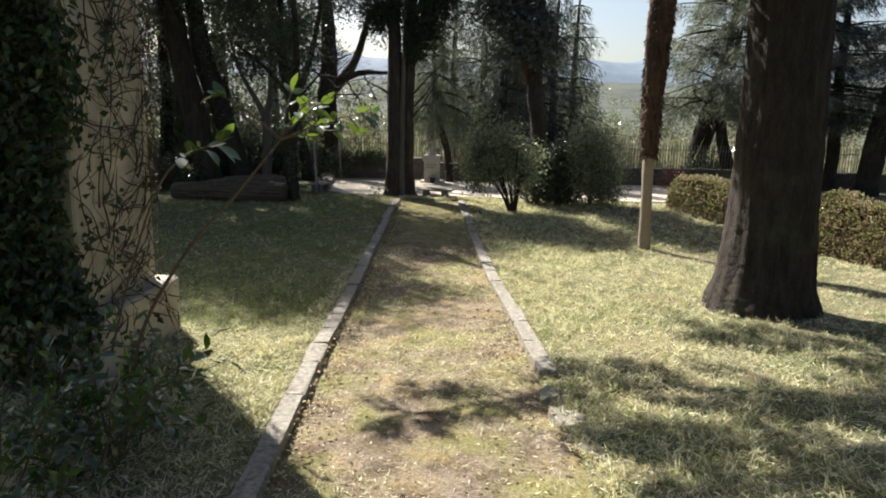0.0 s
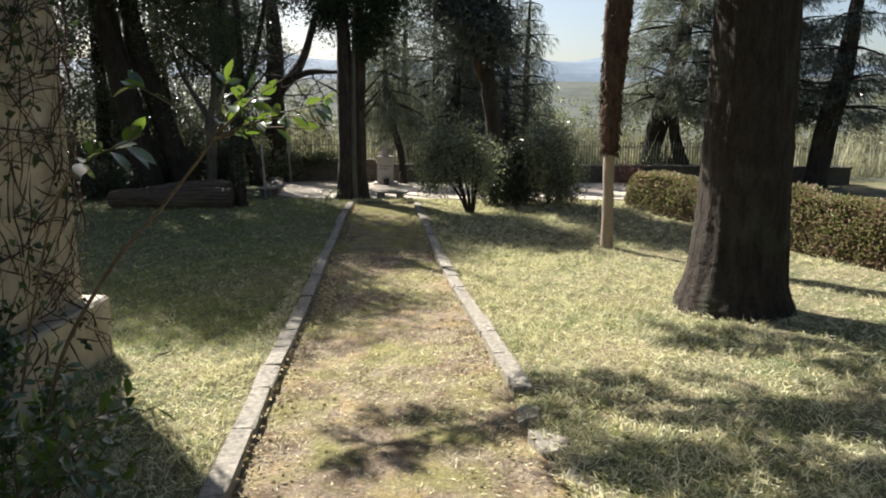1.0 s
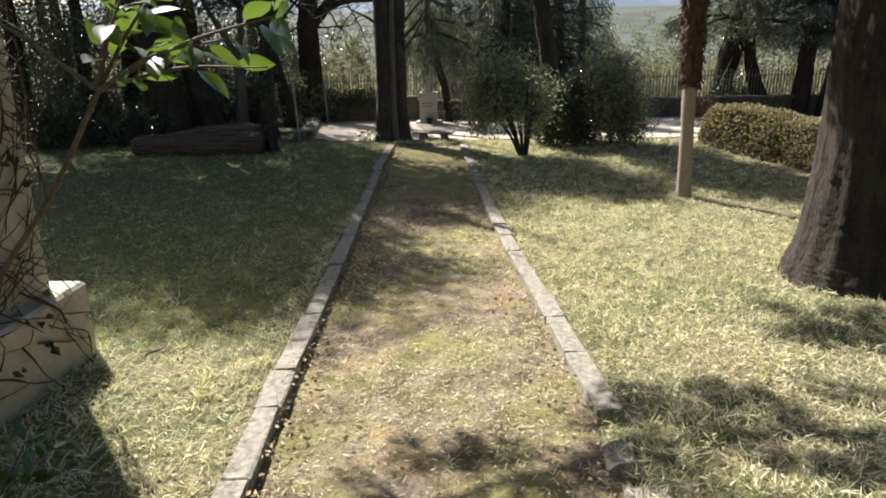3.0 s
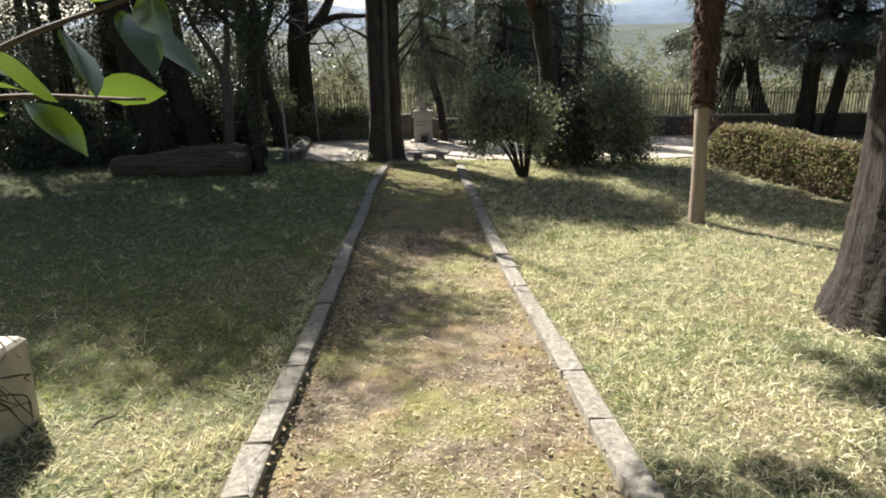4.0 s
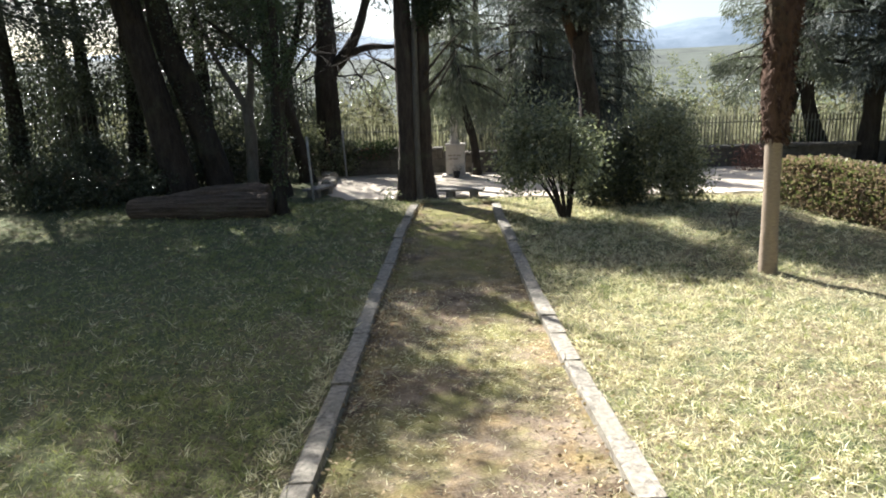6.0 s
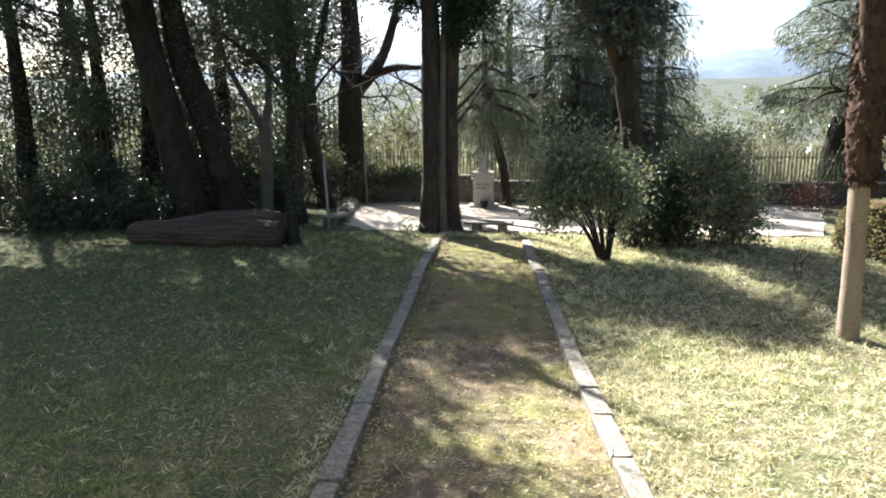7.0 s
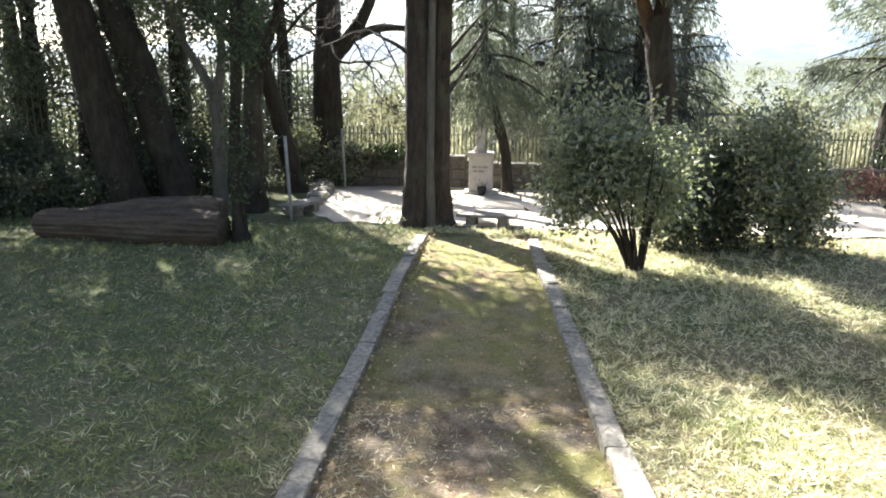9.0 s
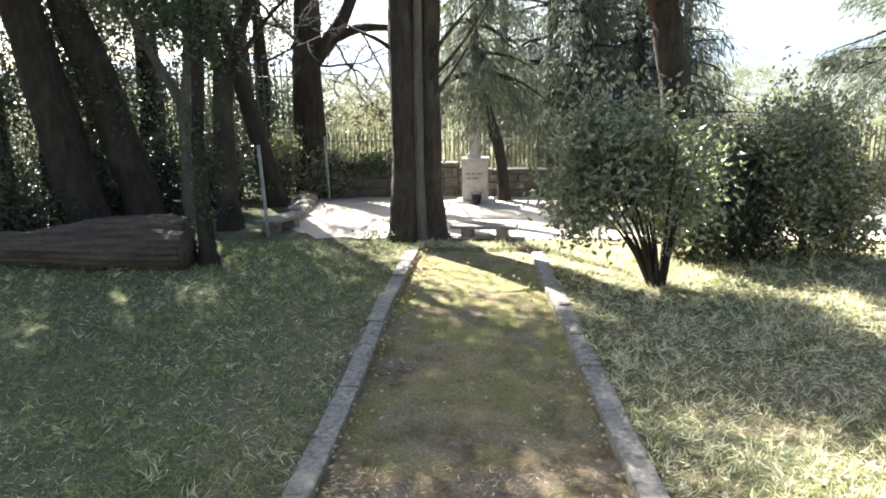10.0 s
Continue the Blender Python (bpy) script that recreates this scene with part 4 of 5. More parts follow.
# ---- log ----
t = thing("fallen_log", (-3.7, 10.95, 0.0), "long weathered fallen log lying on the grass", "log")
trunk_part(t, [(-5.05, 11.17, 0.13, 0.135), (-4.95, 11.15, 0.135, 0.16), (-4.6, 11.12, 0.145, 0.175), (-4.0, 11.05, 0.155, 0.185), (-3.1, 10.98, 0.165, 0.195), (-2.76, 10.95, 0.165, 0.19)], M_LOG, 64, 90, 0.035, "trunk", 150, 19, 0.075)
trunk_part(t, [(-4.6, 11.25, 0.25, 0.06), (-3.9, 11.22, 0.31, 0.12), (-3.3, 11.2, 0.34, 0.145), (-2.85, 11.18, 0.33, 0.13)], M_LOG, 28, 50, 0.07, "bough", 151, 9, 0.06)


# ---- pillar with plinth and creeper ----
def block(name, x0, y0, z0, x1, y1, z1, mat, root, bevel=0.012, label="", step=0.12, seed=0):
    so = Soup()
    box(so, x0, y0, z0, x1, y1, z1, bevel)
    return part(name, so.mesh(name, mat, root.location), root, label)


pil = thing("pillar", (-2.15, 2.6, 0), "cream stucco pillar on a plinth overgrown with dry creeper", "pillar")
block("shaft", -2.62, 2.05, 0.0, -1.69, 3.1, 4.2, M_STUCCO, pil, 0.02)
block("plinth", -2.72, 1.95, -0.3, -1.57, 3.25, 0.43, M_STUCCO, pil, 0.02)
rs = np.random.default_rng(160)
cr = thing("creeper", (-1.69, 2.6, 0), "dry tangled creeper stems clinging to the pillar", "climber")
for k in range(245):
    so = Soup()
    y, z = (rs.uniform(2.0, 3.12) if k < 190 else 2.0 + 0.9 * rs.random() ** 1.6), rs.uniform(0.2, 3.4)
    a = rs.uniform(-0.9, 0.9) + (0 if rs.random() < 0.6 else 1.4)
    rows = []
    for s in range(6):
        rows.append((-1.672 + abs(rs.normal(0, 0.035 if k > 190 else 0.012)) + (0.12 if z < 0.44 else 0), min(y, 3.14), z, 0.0045 * rs.uniform(0.4, 1.9) * (1 - s * 0.12)))
        a += rs.normal(0, 0.22)
        y += math.cos(a) * 0.125
        z += math.sin(a) * 0.125
    tube(so, rows, 4, 12, cap=False)
    part("stem", so.mesh("stem", M_VINE, cr.location, True), cr)
for k in range(60):
    so = Soup()
    x, z = rs.uniform(-2.6, -1.7), rs.uniform(0.3, 3.4)
    a = rs.uniform(0, 6.28)
    rows = []
    for s in range(6):
        rows.append((min(x, -1.66), 2.04 - abs(rs.normal(0, 0.012)), z, 0.005 * (1 - s * 0.12)))
        a += rs.normal(0, 0.35)
        x += math.cos(a) * 0.1
        z += math.sin(a) * 0.1
    tube(so, rows, 4, 12, cap=False)
    part("stem", so.mesh("stem", M_VINE, cr.location, True), cr)
so = Soup()
n = 260
at = np.stack([rs.uniform(-1.67, -1.54, n), 1.95 + 1.05 * rs.random(n) ** 1.5, rs.uniform(0.2, 3.2, n)], -1)
leaves(so, at, rs.normal(0, 0.6, (n, 3)) + np.array([0.5, -0.1, -0.3]), 0.06, 0.045, rs)
n = 9000
at = np.stack([rs.uniform(-2.75, -1.62, n), 2.03 - np.abs(rs.normal(0, 0.10, n)), rs.uniform(0.0, 3.6, n)], -1)
at[:, 0] += 0.08 * np.sin(at[:, 2] * 4)
leaves(so, at, rs.normal(0, 0.5, (n, 3)) + np.array([0.1, -0.5, -0.5]), 0.07, 0.05, rs)
part("foliage", so.mesh("foliage", M_IVY, cr.location), cr)


# ---- camellia beside the pillar ----
def shoot(root, pts, r, n_leaves, seed, start=0.25, ln=0.085, spread=0.5, mat=None):
    rs = np.random.default_rng(seed)
    so = Soup()
    tube(so, [(*p, r * (1 - 0.75 * k / (len(pts) - 1))) for k, p in enumerate(pts)], 6, 20)
    part("twig", so.mesh("twig", M_TWIG, root.location, True), root)
    p = smooth_line(pts, 40)
    u = np.sort(rs.uniform(start, 1, n_leaves)) * 38
    i0 = u.astype(int)
    w = unit(np.gradient(p, axis=0))[i0]
    at = p[i0]
    out = unit(rs.normal(0, 1, (n_leaves, 3)))
    side = unit(np.cross(w, out))
    way = unit(w * 0.75 + side * spread + np.array([0, 0, -0.15]))
    so = Soup()
    broad_leaves(so, at + side * 0.008, way, ln, ln * 0.42, rs, 0.55)
    part("foliage", so.mesh("foliage", mat or M_CAMELLIA, root.location, True), root)


cam_sh = thing("camellia_shrub", (-1.2, 1.5, 0), "glossy camellia shrub with long shoots over the lawn", "shrub")
fork = np.array([-0.04, 0.86, 1.655])
stem = [(-1.15, 1.45, 0.0), (-0.95, 1.35, 0.6), (-0.62, 1.2, 1.08), (-0.3, 1.05, 1.40), tuple(fork)]
so = Soup()
tube(so, [(*p, 0.012 - 0.0018 * k) for k, p in enumerate(stem)], 7, 30)
part("twig", so.mesh("twig", M_TWIG, cam_sh.location, True), cam_sh)
for k, (e, nl) in enumerate([((0.42, 0.61, 1.785), 11), ((0.34, 0.52, 1.745), 12), ((0.28, 0.56, 1.86), 12), ((0.16, 0.62, 1.83), 11), ((0.0, 0.92, 1.87), 7), ((0.36, 0.66, 1.70), 7), ((-0.3, 0.78, 1.85), 7)]):
    e = np.array(e)
    shoot(cam_sh, [tuple(fork), tuple(fork * 0.5 + e * 0.5 + np.array([0, 0, 0.02])), tuple(e)], 0.005, nl, 170 + k, 0.25, 0.076)
c2 = np.array([0.05, 0.0, 1.70])
shoot(cam_sh, [(-1.1, 1.3, 0.5), (-0.7, 0.8, 1.1), (-0.3, 0.3, 1.55), tuple(c2)], 0.007, 15, 180, 0.74, 0.08)
for k in range(34):
    rs = np.random.default_rng(190 + k)
    b = np.array([rs.uniform(-1.75, -0.95), rs.uniform(0.7, 1.7), -0.02])
    e = b + np.array([rs.uniform(-0.15, 0.38), rs.uniform(-0.3, 0.3), rs.uniform(0.35, 0.75)])
    shoot(cam_sh, [tuple(b), tuple((b + e) / 2 + rs.normal(0, 0.05, 3)), tuple(e)], 0.006, 16, 210 + k, 0.2, 0.075, 0.7)

for k, (e, n_l) in enumerate([((-0.2, 0.46, 0.86), 13), ((-0.14, 0.5, 0.80), 9), ((-0.3, 0.5, 0.7), 9), ((-0.5, 1.15, 0.25), 10), ((-0.42, 0.75, 0.62), 11), ((-0.5, 0.7, 0.45), 10), ((-0.36, 0.8, 0.34), 9), ((-0.62, 0.6, 0.72), 9)]):
    e = np.array(e)
    b0 = np.array([-0.95, 0.95, 0.0])
    shoot(cam_sh, [tuple(b0), tuple((b0 * 0.5 + e * 0.5) + np.array([-0.05, 0, 0.1])), tuple(e)], 0.005, n_l, 620 + k, 0.45, 0.085, 0.8)
for k in range(26):
    rs = np.random.default_rng(640 + k)
    b0 = np.array([rs.uniform(-1.5, -0.75), rs.uniform(0.1, 0.9), -0.02])
    e = b0 + np.array([rs.uniform(-0.2, 0.2), rs.uniform(-0.2, 0.2), rs.uniform(0.2, 0.5)])
    shoot(cam_sh, [tuple(b0), tuple((b0 + e) / 2 + rs.normal(0, 0.04, 3)), tuple(e)], 0.005, 14, 660 + k, 0.15, 0.08, 0.8)

# ---- shrubs and hedge ----
SH1 = [(1.0, 10.55, 1.22, 0.34, 0.38, 0.40), (0.95, 10.6, 0.85, 0.36, 0.4, 0.32), (1.4, 10.55, 1.18, 0.42, 0.45, 0.42), (1.72, 10.7, 0.98, 0.36, 0.42, 0.42), (1.35, 10.5, 0.78, 0.5, 0.42, 0.28), (1.8, 10.6, 0.68, 0.28, 0.36, 0.26), (0.98, 10.5, 0.55, 0.2, 0.3, 0.16)]
stems = []
rs = np.random.default_rng(230)
for k in range(17):
    a = k / 17 * 6.28 + rs.uniform(-0.2, 0.2)
    e = np.array([1.42 + rs.uniform(0.25, 0.62) * math.cos(a), 10.55 + 0.35 * math.sin(a), rs.uniform(0.7, 1.2)])
    b = np.array([1.60 + 0.05 * math.cos(a), 10.55 + 0.05 * math.sin(a), -0.05])
    stems.append([(*b, 0.024), (*(b * 0.65 + e * 0.35 + np.array([0, 0, 0.10])), 0.014), (*e, 0.006)])
t = thing("camellia_bush", (1.6, 10.55, -0.03), "rounded glossy-leaved bush on many bare stems", "shrub")
leafy_crown(t, SH1, 9000, 0.066, M_SHRUB, 231, 0.3, stems, M_BARK_DARK)
t = thing("laurel_bush", (3.15, 11.6, 0), "tall broad evergreen bush reaching to the ground", "shrub")
leafy_crown(t, [(3.15, 11.6, 1.15, 0.5, 0.5, 0.45), (3.35, 11.6, 0.6, 0.48, 0.5, 0.6), (2.95, 11.6, 0.6, 0.45, 0.5, 0.6), (3.5, 11.55, 0.3, 0.3, 0.35, 0.3)], 13000, 0.062, M_LAUREL, 232, 0.38,
            [[(3.2, 11.6, -0.1, 0.04), (3.2, 11.6, 0.6, 0.03), (3.15, 11.6, 1.2, 0.015)]])
for k, (x, y, r, h) in enumerate([(2.15, 11.55, 0.4, 0.75), (2.6, 11.6, 0.36, 0.85)]):
    t = thing("dark_conifer_bush", (x, y, 0), "dense dark juniper bush reaching to the ground", "shrub")
    leafy_crown(t, [(x, y, h * 0.5, r, r, h * 0.55), (x, y, h, r * 0.6, r * 0.6, h * 0.4)], 6000, 0.06, M_OAK, 240 + k, 0.3, [[(x, y, -0.1, 0.04), (x, y, h, 0.015)]])


def hedge(pts, width, height, count, seed):
    rs = np.random.default_rng(seed)
    line = smooth_line(pts, 60)
    t = thing("clipped_hedge", (line[30][0], line[30][1], float(dip(line[30][0], line[30][1]))), "clipped hedge with bronze and green leaves", "hedge")
    for nm, mat, cnt, lo in (("bronze_foliage", M_HEDGE, int(count * 0.68), 0.0), ("green_foliage", M_HEDGE_GREEN, int(count * 0.32), 0.25)):
        u = rs.uniform(0, 58.9, cnt)
        i0 = u.astype(int)
        c = line[i0] + (line[i0 + 1] - line[i0]) * (u - i0)[:, None]
        w = unit(np.gradient(line, axis=0))[i0]
        sd = np.stack([-w[:, 1], w[:, 0]], -1)
        a = rs.uniform(0, 3.1416, cnt)
        rr = (1 - 0.3 * rs.random(cnt) ** 2) * (1 + 0.05 * lump(c[:, 0], c[:, 1], a, 2.1, seed) + 0.03 * lump(c[:, 0], c[:, 1], a, 6.3, seed + 2))
        off = np.sign(np.cos(a)) * np.abs(np.cos(a)) ** 0.55 * width / 2 * rr
        zz = np.abs(np.sin(a)) ** 0.55 * height * rr * rs.uniform(0.0 if lo == 0 else 0.3, 1, cnt) ** np.where(np.abs(np.cos(a)) > 0.6, 0.6, 0.06)
        end = np.minimum(u, 58.9 - u) / 3.0
        zz = zz * np.clip(0.75 + 0.25 * end, 0, 1)
        at = np.stack([c[:, 0] + sd[:, 0] * off, c[:, 1] + sd[:, 1] * off, dip(c[:, 0], c[:, 1]) + zz], -1)
        so = Soup()
        leaves(so, at, rs.normal(0, 0.6, (cnt, 3)) + np.stack([sd[:, 0] * np.sign(off), sd[:, 1] * np.sign(off), np.full(cnt, 0.5)], -1), 0.055, 0.03, rs)
        part(nm, so.mesh(nm, mat, t.location), t)
    so = Soup()
    for k in range(70):
        i0 = int(rs.integers(1, 58))
        x, y = line[i0][0] + rs.normal(0, width * 0.15), line[i0][1] + rs.normal(0, width * 0.15)
        z = float(dip(x, y))
        tube(so, [(x, y, z - 0.05, 0.012), (x + rs.normal(0, 0.08), y + rs.normal(0, 0.08), z + height * 0.5, 0.009), (x + rs.normal(0, 0.15), y + rs.normal(0, 0.15), z + height * 0.9, 0.004)], 4, 6)
    tagged(part("twiggery", so.mesh("twiggery", M_TWIG, t.location), t), kind="stuff")
    return t


hedge([(4.9, 11.4), (5.4, 10.4), (5.75, 9.6), (6.2, 8.6)], 0.62, 0.72, 30000, 250)
hedge([(6.25, 8.5), (6.5, 7.7), (6.8, 6.9), (7.2, 6.0)], 0.68, 0.9, 32000, 251)

t = thing("sapling", (3.72, 9.9, -0.08), "small leafless sapling in the lawn", "sapling")
bare_branches(t, [((3.72, 9.9, -0.1), (0.2, 0, 1), 0.26, 0.011), ((3.72, 9.9, -0.1), (-0.3, 0.1, 1), 0.26, 0.011)], 3, M_TWIG, 252, 0.45)
t = thing("red_shrub", (5.9, 15.3, 0), "low shrub with reddish leaves by the far wall", "shrub")
leafy_crown(t, [(5.9, 15.3, 0.25, 0.35, 0.3, 0.3)], 900, 0.06, M_RED, 253, 0.3)

# understorey behind the log
for k, (x, y, r, h, mat) in enumerate([(-5.6, 13.6, 0.8, 0.7, M_OAK), (-7.0, 13.2, 0.9, 0.9, M_OAK), (-4.0, 14.4, 0.6, 0.8, M_OAK), (-2.75, 16.0, 0.35, 0.55, M_LAUREL), (-3.6, 15.9, 0.5, 0.8, M_LAUREL), (-8.5, 12.2, 1.0, 0.9, M_OAK), (-6.2, 15.2, 0.9, 1.0, M_OAK), (-5.0, 14.3, 0.8, 0.9, M_OAK), (-4.6, 16.0, 0.9, 1.1, M_OAK), (-7.6, 14.6, 1.0, 0.7, M_OAK), (-9.4, 13.4, 1.1, 0.8, M_OAK), (-6.9, 12.0, 0.8, 0.6, M_OAK), (-5.9, 12.4, 0.7, 0.5, M_OAK)]):
    t = thing("understorey_bush", (x, y, 0), "dark straggling evergreen bush under the trees", "shrub", "bushes under the trees")
    leafy_crown(t, [(x, y, h * 0.5, r, r * 0.7, h * 0.55), (x + 0.2, y, h * 0.9, r * 0.6, r * 0.5, h * 0.5)], 4200, 0.07, mat, 260 + k, 0.25)
    bare_branches(t, [((x, y, -0.05), (0.3, -0.2, 1), 0.5, 0.02), ((x, y, -0.05), (-0.4, -0.2, 1), 0.5, 0.02)], 3, M_TWIG, 270 + k, 0.5)

# ---- wall, fence, monument, benches, poles ----
wall = thing("wall_north", (1.5, 16.05, 0), "low dark boundary wall of weathered stone blocks", "wall", kind="structure")
rs = np.random.default_rng(280)
for x0, x1, h in [(-3.0, -0.48, 0.57), (-0.48, 12.0, 0.45)]:
    block("core", x0, 15.97, -0.3, x1, 16.22, h - 0.05, M_WALL, wall, 0.01)
    x = x0
    while x < x1 - 0.05:
        w = min(rs.uniform(0.5, 0.8), x1 - x)
        block("coping", x + 0.004, 15.90, h - 0.055, x + w - 0.004, 16.26, h + 0.01 + rs.uniform(-0.008, 0.008), M_WALL, wall, 0.015)
        x += w
    for r in range(3):
        hh = (h - 0.06) / 3
        x = x0 - rs.uniform(0, 0.2)
        while x < min(x1, 7):
            w = rs.uniform(0.25, 0.5)
            a, b = max(x, x0), min(x + w, x1)
            if b - a > 0.06:
                block("stone", a + 0.006, 15.945 - rs.uniform(0, 0.014), r * hh + 0.004, b - 0.006, 16.0, (r + 1) * hh - 0.006, M_WALL, wall, 0.014)
            x += w

mound = thing("ivy_mound", (-2.1, 16.0, 0.45), "ivy and red flowers spilling over the wall", "climber")
leafy_crown(mound, [(-2.15, 16.0, 0.56, 0.4, 0.22, 0.16), (-1.75, 16.0, 0.6, 0.3, 0.2, 0.14)], 1500, 0.06, M_IVY, 281, 0.2)
so = Soup()
at, d = in_blob(90, (-2.1, 15.9, 0.5), (0.25, 0.1, 0.12), rs)
leaves(so, at, d, 0.06, 0.05, rs)
tagged(part("blossom", so.mesh("blossom", M_RED, mound.location), mound, "faded red blossom"), kind="stuff")

picket_me = None


def fence(pts, z_of, height, gap, label):
    global picket_me
    line = smooth_line(pts, 200)
    seg = np.linalg.norm(np.diff(line, axis=0), axis=1)
    s = np.concatenate([[0], np.cumsum(seg)])
    t = thing("fence", (line[100][0], line[100][1], 0), label, "fence")
    if picket_me is None:
        so = Soup()
        box(so, -0.011, -0.008, 0, 0.011, 0.008, 1.0, 0.004)
        picket_me = so.mesh("picket", M_FENCE)
    n = int(s[-1] / gap)
    for k in range(n):
        d = (k + 0.5) * gap
        x, y = np.interp(d, s, line[:, 0]), np.interp(d, s, line[:, 1])
        ob = part("picket", picket_me, t)
        ob.location = Vector((x, y, z_of(x, y))) - t.location
        ob.scale = (1, 1, height)
    for f in (0.12, 0.88):
        so = Soup()
        tube(so, [(p[0], p[1] + 0.012, z_of(p[0], p[1]) + f * height, 0.012) for p in line[::12]], 6, 40)
        part("rail", so.mesh("rail", M_FENCE, t.location), t)
    return t


fence([(-3.1, 16.5), (2, 16.5), (7, 16.5), (12, 16.5)], lambda x, y: -0.1, 1.15, 0.075, "upright metal fence behind the low wall")
fence([(-3.2, 16.6), (-5.5, 16.6), (-7.5, 15.8), (-9.5, 13.6), (-10.5, 11)], lambda x, y: 0.0, 2.3, 0.11, "tall upright metal fence behind the trees")

ped = thing("monument", (-0.17, 15.3, 0), "pale stone pedestal with worn lettering", "pedestal")
block("step", -0.46, 15.06, -0.05, 0.12, 15.54, 0.06, M_MARBLE, ped, 0.015)
block("block", -0.365, 15.13, 0.06, 0.025, 15.47, 0.66, M_MARBLE, ped, 0.012)
block("cap", -0.39, 15.10, 0.66, 0.05, 15.50, 0.70, M_MARBLE, ped, 0.012)
for r, ws in enumerate([(0.08, 0.05, 0.09), (0.06, 0.1)]):
    x = -0.31 + 0.02 * r
    for w in ws:
        so = Soup()
        box(so, x, 15.122, 0.455 - 0.07 * r, x + w, 15.132, 0.485 - 0.07 * r, 0.002)
        part("lettering", so.mesh("lettering", M_TEXT, ped.location), ped, "worn dark lettering")
        x += w + 0.02
st = Soup()
tube(st, [(-0.19, 15.3, 0.70, 0.115), (-0.19, 15.3, 0.76, 0.11), (-0.19, 15.3, 0.78, 0.09), (-0.19, 15.3, 0.95, 0.075), (-0.19, 15.3, 1.1, 0.078), (-0.2, 15.3, 1.18, 0.06), (-0.2, 15.3, 1.22, 0.035), (-0.2, 15.3, 1.27, 0.048), (-0.2, 15.3, 1.31, 0.02)], 14, 40, 0.03, seed=9)
tagged(new("statue", st.mesh("statue", M_MARBLE, smooth=True)), "small weathered pale stone statue on the pedestal", "statue")
t = thing("wreath_pot", (-0.14, 15.02, 0.02), "small dark pot with a wreath at the pedestal", "pot")
so = Soup()
tube(so, [(-0.14, 15.0, 0.03, 0.05), (-0.14, 15.0, 0.12, 0.07), (-0.14, 15.0, 0.16, 0.075)], 12, 8)
part("pot", so.mesh("pot", M_DARKPOT, t.location, True), t)
leafy_crown(t, [(-0.14, 15.0, 0.185, 0.05, 0.04, 0.03)], 70, 0.03, M_OAK, 285, 0.2)


def bench(name, cx, cy, length, turn, seat_z, label):
    t = thing(name, (cx, cy, 0.012), label, "bench")
    t.rotation_euler = (0, 0, turn)
    bpy.context.view_layer.update()
    for nm, b in (("seat", (-length / 2, -0.15, seat_z - 0.04, length / 2, 0.15, seat_z)), ("leg", (-length * 0.34, -0.11, -0.05, -length * 0.17, 0.11, seat_z - 0.042)), ("leg", (length * 0.19, -0.11, -0.05, length * 0.36, 0.11, seat_z - 0.042))):
        so = Soup()
        box(so, *b, 0.012)
        so.v[0] += np.random.default_rng(3).normal(0, 0.003, so.v[0].shape)
        part(nm, so.mesh(nm, M_BENCH), t)
    return t


bench("stone_bench", 0.06, 12.55, 0.76, -0.1, 0.145, "low weathered stone bench at the path's end")
bench("stone_bench", -2.5, 12.95, 0.7, 1.25, 0.17, "low stone bench beside the leaning trees")
edge = thing("stone_edging", (-2.8, 15.2, 0.03), "row of rough pale edging stones round the clearing", "edging")
for k in range(7):
    f = k / 6
    so = Soup()
    box(so, -0.17, -0.1, -0.06, 0.17, 0.1, 0.10 + 0.04 * math.sin(k * 2.1), 0.03)
    so.v[0] += rs.normal(0, 0.012, so.v[0].shape)
    ob = part("edging_stone", so.mesh("edging_stone", M_KERB), edge)
    ob.location = Vector((-2.55 - 0.45 * f ** 1.5, 13.6 + 2.2 * f, 0.03)) - edge.location
    ob.rotation_euler = (0, 0, 1.35 + 0.2 * math.sin(k))
for x, y, h, lean in [(-2.50, 12.5, 1.08, -0.05), (-2.56, 15.6, 1.02, -0.04)]:
    t = thing("metal_pole", (x, y, 0), "thin upright galvanised pole", "pole", "poles by the clearing")
    so = Soup()
    tube(so, [(x, y, -0.1, 0.02), (x + lean * 0.5, y, h / 2, 0.02), (x + lean, y, h, 0.02)], 10, 4)
    tube(so, [(x + lean, y, h - 0.01, 0.023), (x + lean, y, h + 0.012, 0.023)], 10, 3)
    part("shaft", so.mesh("shaft", M_METAL, t.location, True), t)


